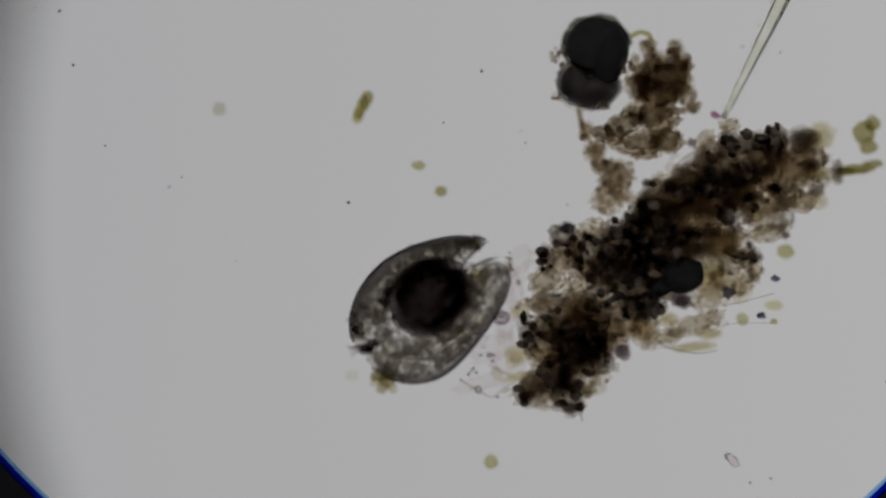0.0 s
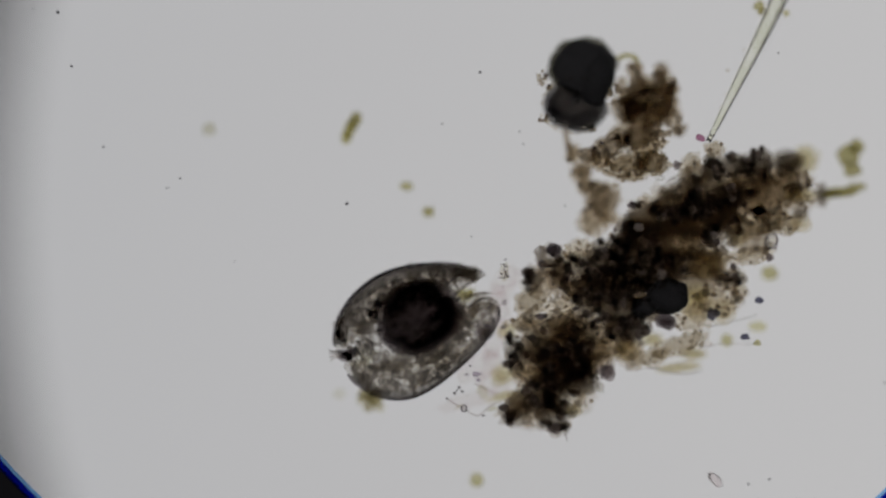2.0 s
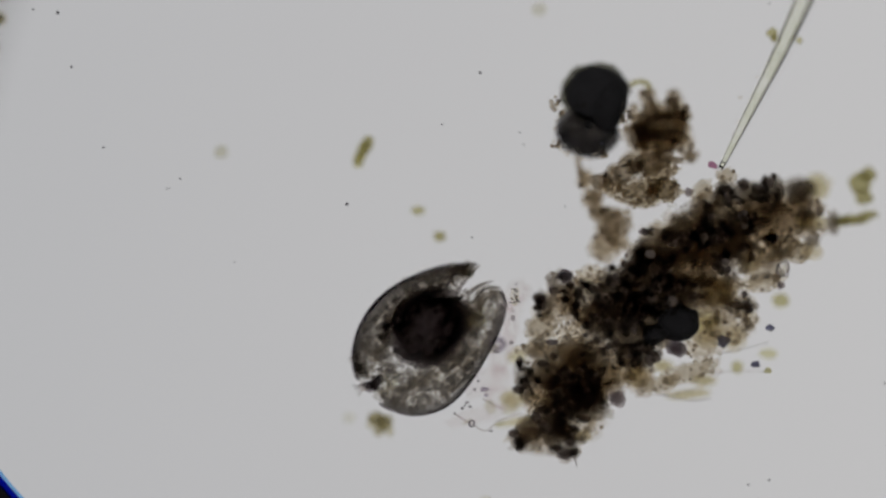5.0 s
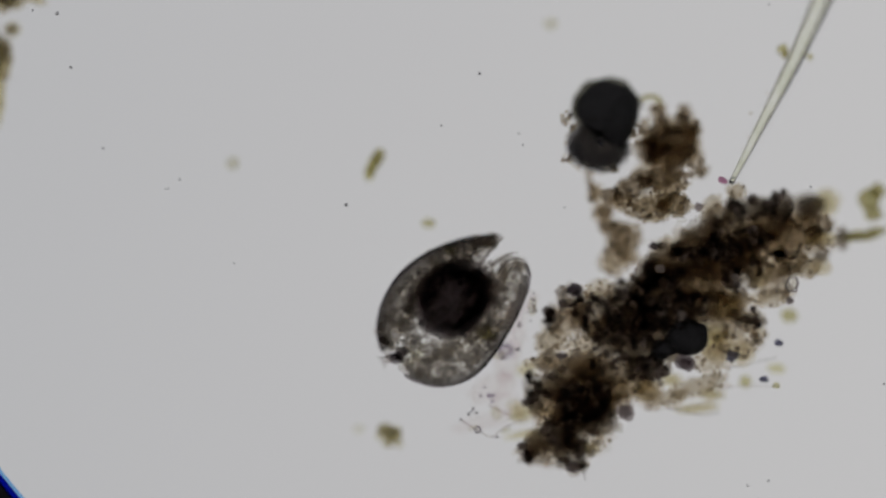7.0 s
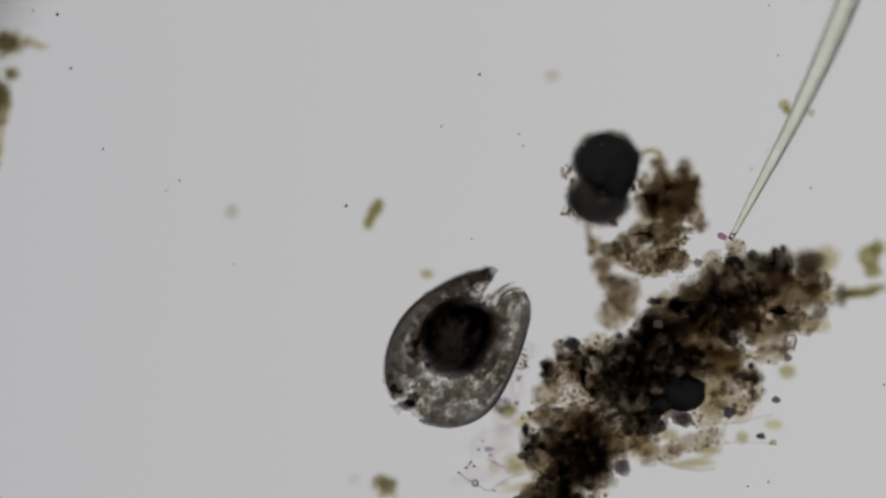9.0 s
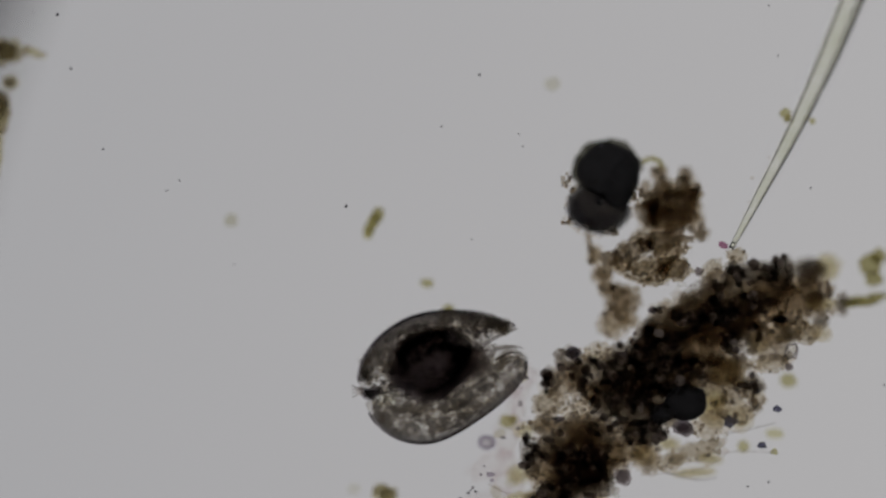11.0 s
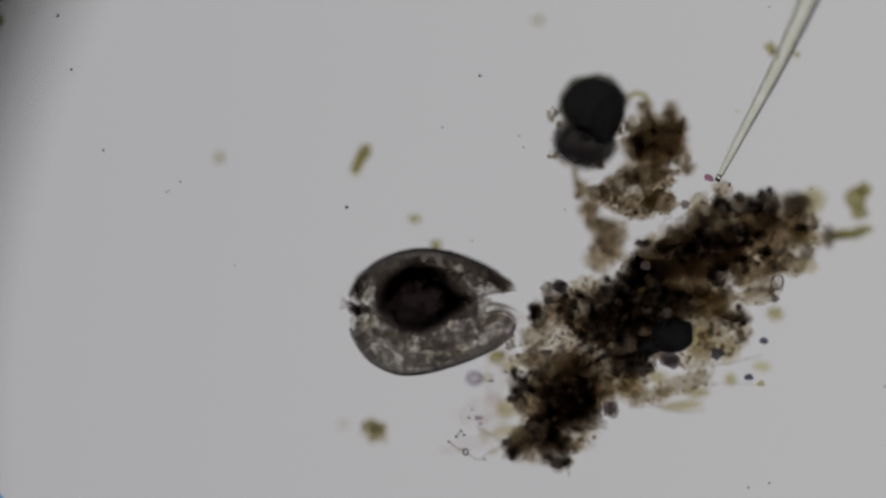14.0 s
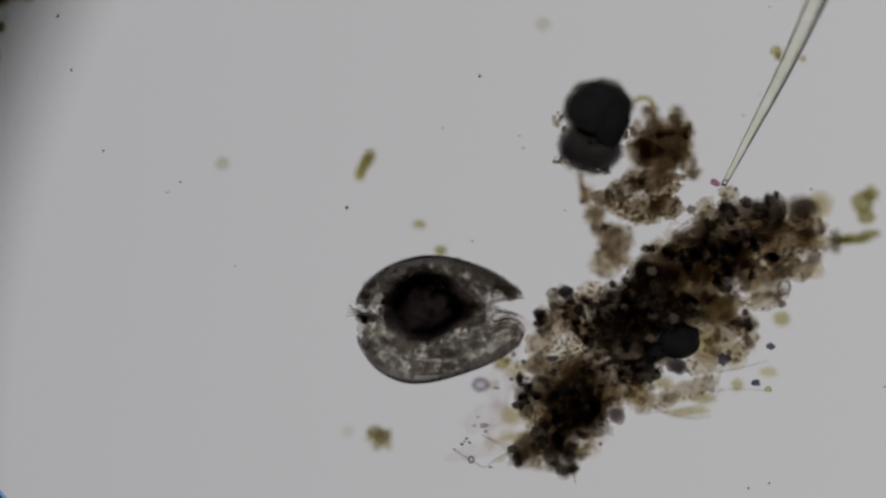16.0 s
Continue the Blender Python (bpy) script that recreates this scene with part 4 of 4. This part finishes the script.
for x, y, a, b in ((877, 756, 8, 4), (880, 766, 4, 3)):
    lump_part("purple_cell", net, x, y, 122, (a, b, b), PURPLE, "small purple cell", 0.4, 1.6, x * 0.17, 0, 2)
for x, y, a, b in ((904, 817, 9, 4), (886, 786, 9, 12), (922, 792, 14, 7), (915, 770, 12, 9), (846, 812, 9, 4), (892, 684, 10, 7)):
    lump_part("pale_cell", net, x, y, 90, (a, b, b), FAINT, "faint olive cell", 0.3, 1.6, x * 0.17, 20, 3)
loop = [(4.6 * math.cos(w), 5.4 * math.sin(w), 0) for w in [2 * math.pi * k / 20 for k in range(21)]]
put("ring_cell", tube_mesh("ring_cell", loop, [1.7] * 21, 8), SPECK, at(854, 816, 130) - net.location, net, "small dark ring-shaped cell")

for k, (x, y, a, b, w) in enumerate(((935, 588, 34, 16, 40), (918, 636, 14, 40, 10), (905, 690, 18, 46, -12), (882, 742, 40, 22, 25), (868, 800, 44, 14, 15), (906, 772, 30, 20, -30), (930, 612, 26, 12, 50))):
    lump_part("film", net, x, y, 30, (a, b, 4), FILM, "faint pinkish film", 0.45, 1.5, k * 3.3, w, 4)

# long fine fibres along the clump's pale side
fibres = thing("fibre_bundle", "thin pale fibres trailing from the detritus clump", "fibres", at(1260, 710, 0))
for line in ([(1157, 733, 100), (1220, 728, 100), (1270, 712, 100), (1297, 690, 110)], [(1240, 712, 90), (1300, 692, 90), (1377, 692, 80)], [(1290, 660, 90), (1330, 652, 90), (1378, 640, 80)], [(1030, 836, 120), (1036, 848, 120), (1038, 858, 120)], [(1120, 505, 120), (1130, 480, 110), (1142, 458, 100)], [(1185, 760 - 30, 80), (1240, 742, 80), (1276, 738, 80)]):
    pts = [p - fibres.location / G for p in smooth_line(grid_points(line), 6)]
    put("fibre", tube_mesh("fibre", pts, [1.3 - 0.5 * i / len(pts) for i in range(len(pts))], 6), THREAD, None, fibres)

purple = thing("purple_cell", "loose purple ring-shaped cell", "cell")
ring = [(11.5 * math.cos(w) * 1.1, 10.0 * math.sin(w), 1.5 * math.sin(2 * w)) for w in [2 * math.pi * k / 24 for k in range(25)]]
put("cell_wall", tube_mesh("cell_wall", ring, [3.6 + 0.7 * math.sin(3.1 * k) for k in range(24)] + [3.6], 10), PURPLE, None, purple)
v, f = rough_ball(3, (11, 9.5, 5), 0.12, 1.5, 4)
put("cell_body", mesh_of("cell_body", v, f), tissue("grey_cell", [(0.36, (0.80, 0.775, 0.79)), (0.64, (0.92, 0.90, 0.90))], (12, 4), 0.0), None, purple, "pale inner cell")

fleck = thing("granule_fleck", "loose fleck of tiny dark granules near the ostracod", "fleck")
r = np.random.default_rng(52)
for k in range(22):
    q = r.uniform(1.3, 3.4)
    v, f = rough_ball(2, (q, q * 0.8, q * 0.8), 0.3, 1.5, k * 3.1)
    put("granule", mesh_of("granule", v, f), SPECK if k % 3 else GRAIN_CLEAR, Vector((r.normal(0, 4), r.normal(0, 10), r.normal(0, 8))) * G, fleck)

v, f = rough_ball(3, (8, 15, 5), 0.35, 1.6, 9)
put("fleck_body", mesh_of("fleck_body", v, f), FAINT, None, fleck, "pale matter binding the granules")

edge_clump = thing("edge_detritus", "olive-brown detritus strip at the border of the field", "detritus", at(0, 80, 0))
EDGE_DARK = [(15, 3, 26, 18, 0), (24, 58, 11, 11, 0), (2, 98, 20, 30, 0), (-45, 60, 40, 70, 0), (-50, 160, 40, 60, 0)]
EDGE_OLIVE = [(16, 3, 32, 23, 0), (64, 4, 22, 8, -20), (2, 110, 24, 40, 0), (0, 175, 12, 50, 0), (24, 58, 14, 14, 0)]
flocs(edge_clump, "dark_floc", DARK, 20, EDGE_DARK, THREE, "dense dark brown floc")
flocs(edge_clump, "olive_floc", OLIVE, 16, EDGE_OLIVE, FOUR, "soft olive floc")
strew(edge_clump, "floc_lump", LUMP, EDGE_DARK, 26, (6, 13), 34, 10, 9, (0.2, 1.05), THREE)
sediment(edge_clump, "brown_sediment", HAZE, EDGE_DARK + EDGE_OLIVE, 160, (2.5, 7.0), 24, 8, 10, (0.3, 1.1))


# ---- what moves ----
# seconds, place in micrometres, turn in degrees
SWIM = [
    (0.0, -26.8, -429.2, 36.7),
    (0.5, -34.3, -435.6, 32.4),
    (1.0, -63.6, -448.7, 43.0),
    (1.5, -38.1, -433.2, 21.3),
    (2.0, -26.3, -430.8, 25.6),
    (2.5, -22.2, -436.5, 34.0),
    (3.0, -79.2, -446.2, 39.8),
    (3.5, -80.7, -432.6, 37.0),
    (4.0, -61.1, -433.8, 36.6),
    (6.3, 19.7, -269.0, 55.0),
    (6.5, 26.0, -260.0, 54.9),
    (7.0, 35.5, -225.0, 44.8),
    (7.5, 36.6, -221.0, 50.0),
    (8.0, 61.9, -193.7, 52.6),
    (8.5, 67.3, -163.5, 54.3),
    (9.0, 62.5, -175.3, 53.7),
    (9.2, 68.2, -179.4, 52.4),
    (11.3, 2.4, -239.3, 19.3),
    (11.5, 4.1, -243.2, 19.5),
    (12.0, 5.6, -252.0, 14.4),
    (12.5, 13.8, -236.6, 0.6),
    (13.0, 13.9, -238.0, 6.5),
    (13.5, 18.7, -243.1, 4.4),
    (14.0, 16.5, -246.4, 3.7),
    (14.5, 24.8, -247.8, 3.2),
    (15.0, 22.1, -247.2, 3.1),
    (15.5, 24.7, -248.8, 3.4),
    (16.0, 26.0, -251.8, 3.6),
]
# field stop and vignetting ring: seconds, then each one's centre in the field's grid
STOP = [(0.0, 808, 88), (1.0, 805, 88), (1.5, 808, 91), (3.5, 824, 140), (4.2, 828, 148), (6.5, 846, 174), (7.0, 850, 176), (8.0, 842, 186), (9.2, 820, 196), (11.3, 818, 200), (13.0, 816, 186), (14.5, 815, 175), (16.0, 815, 172)]
VIGNETTE = [(0.0, 1875, 380), (0.5, 1990, 150), (1.0, 1976, 205), (1.5, 1968, 235), (2.0, 1876, 380), (3.5, 1856, 400), (4.2, 1845, 420), (6.5, 1590, 817), (7.0, 1590, 817), (8.0, 1650, 817), (9.2, 1695, 817), (11.3, 1780, 720), (12.5, 1822, 694), (14.5, 1800, 810), (16.0, 1800, 830)]
ROLL = [(0.0, 862, 596), (6.5, 862, 596), (7.5, 875, 610), (8.5, 906, 642), (16.0, 908, 645)]
DRIFT = [(0.0, 900, 672), (1.4, 905, 668), (2.6, 885, 649), (3.2, 886, 641), (4.2, 900, 644), (6.5, 897, 628), (9.2, 897, 631), (11.3, 868, 684), (16.0, 870, 684)]


FLECK = [(0.0, 916, 582), (0.5, 917, 581), (1.5, 924, 577), (2.0, 933, 558), (3.0, 899, 570), (3.5, 895, 565), (4.0, 906, 567), (6.5, 948, 537), (7.0, 946, 550), (8.5, 935, 552), (9.0, 935, 554), (11.5, 934, 561), (12.5, 926, 625), (14.5, 936, 616), (16.0, 931, 606)]
# the dust creeps with the eyepiece: seconds, shift to the side and up
DUST_SHIFT = [(0.0, 4, 4.5), (2.0, 1, 2.5), (4.2, 1, 2), (7.0, 0, 0), (9.2, 0, -1.5), (12.0, 0, -2), (13.0, 1, -3.5), (16.0, 1, -4.5)]


def pose_between(rows, t):
    i = max(k for k in range(len(rows)) if rows[k][0] <= t + 1e-6)
    j = min(i + 1, len(rows) - 1)
    s = 0 if i == j else (t - rows[i][0]) / (rows[j][0] - rows[i][0])
    return [a + (b - a) * s for a, b in zip(rows[i][1:], rows[j][1:])]


def riding(t, dx, dy, depth):
    """A pose that rides with the eye: an offset in the field's grid, at a depth before it."""
    k = depth / REACH
    return eye_pose(*pose_between(PATH, t)) @ pose(dx * G * k, dy * G * k, -depth)


def motions():
    walk(ostracod, [(t, pose(x * 1e-3, y * 1e-3, 118 * G, 0, 0, turn)) for t, x, y, turn in SWIM])
    # the gut slides inside the valves: seconds, then its shift along and across the body
    shifts = [(0.0, 10, 7), (4.2, 10, 7), (6.3, 11, 7), (9.2, 11, 7), (11.3, -18, 15), (12.5, -23, 17), (16.0, -25, 17)]
    lobes = [(0.0, 52, -20), (4.2, 52, -20), (6.3, 52, -22), (9.2, 52, -22), (11.3, 48, -2), (12.5, 46, 4), (16.0, 46, 5)]
    walk(gut, [(t, Matrix.Translation(Vector((x, y, -36)) * G)) for t, x, y in shifts])
    walk(gut_lobe, [(t, Matrix.Translation(Vector((x, y, -20)) * G)) for t, x, y in lobes])
    walk(gut_tissue, [(t, Matrix.Translation(Vector((x, y, -10)) * G)) for t, x, y in shifts])
    sway = [(0.0, 3, 17), (4.2, 2, 28), (6.3, -6, 46), (7.5, -6, 47), (9.2, -2, 46), (11.3, 0, 14), (13.0, 0, 3), (16.0, 0, 0)]
    walk(net, [(t, Matrix.Translation(at(860 + x, 770 - y, 0))) for t, x, y in sway])
    walk(purple, [(t, Matrix.Translation(at(x, y, 50))) for t, x, y in DRIFT])
    walk(olive, [(t, Matrix.Translation(at(x, y, 0))) for t, x, y in ROLL])
    walk(fleck, [(t, Matrix.Translation(at(x, y, 120))) for t, x, y in FLECK])
    times = [row[0] for row in PATH]
    walk(lens_dust, [(t, riding(t, *pose_between(DUST_SHIFT, t), 11.9)) for t in times])
    stops, vignettes = [], []
    for t in times:
        x, y = pose_between(STOP, t)
        stops.append((t, riding(t, x - 784, 441 - y, 11.95)))
        x, y = pose_between(VIGNETTE, t)
        vignettes.append((t, riding(t, x - 784, 441 - y, VIGNETTE_D)))
    walk(field_stop, stops)
    walk(vignette, vignettes)


motions()
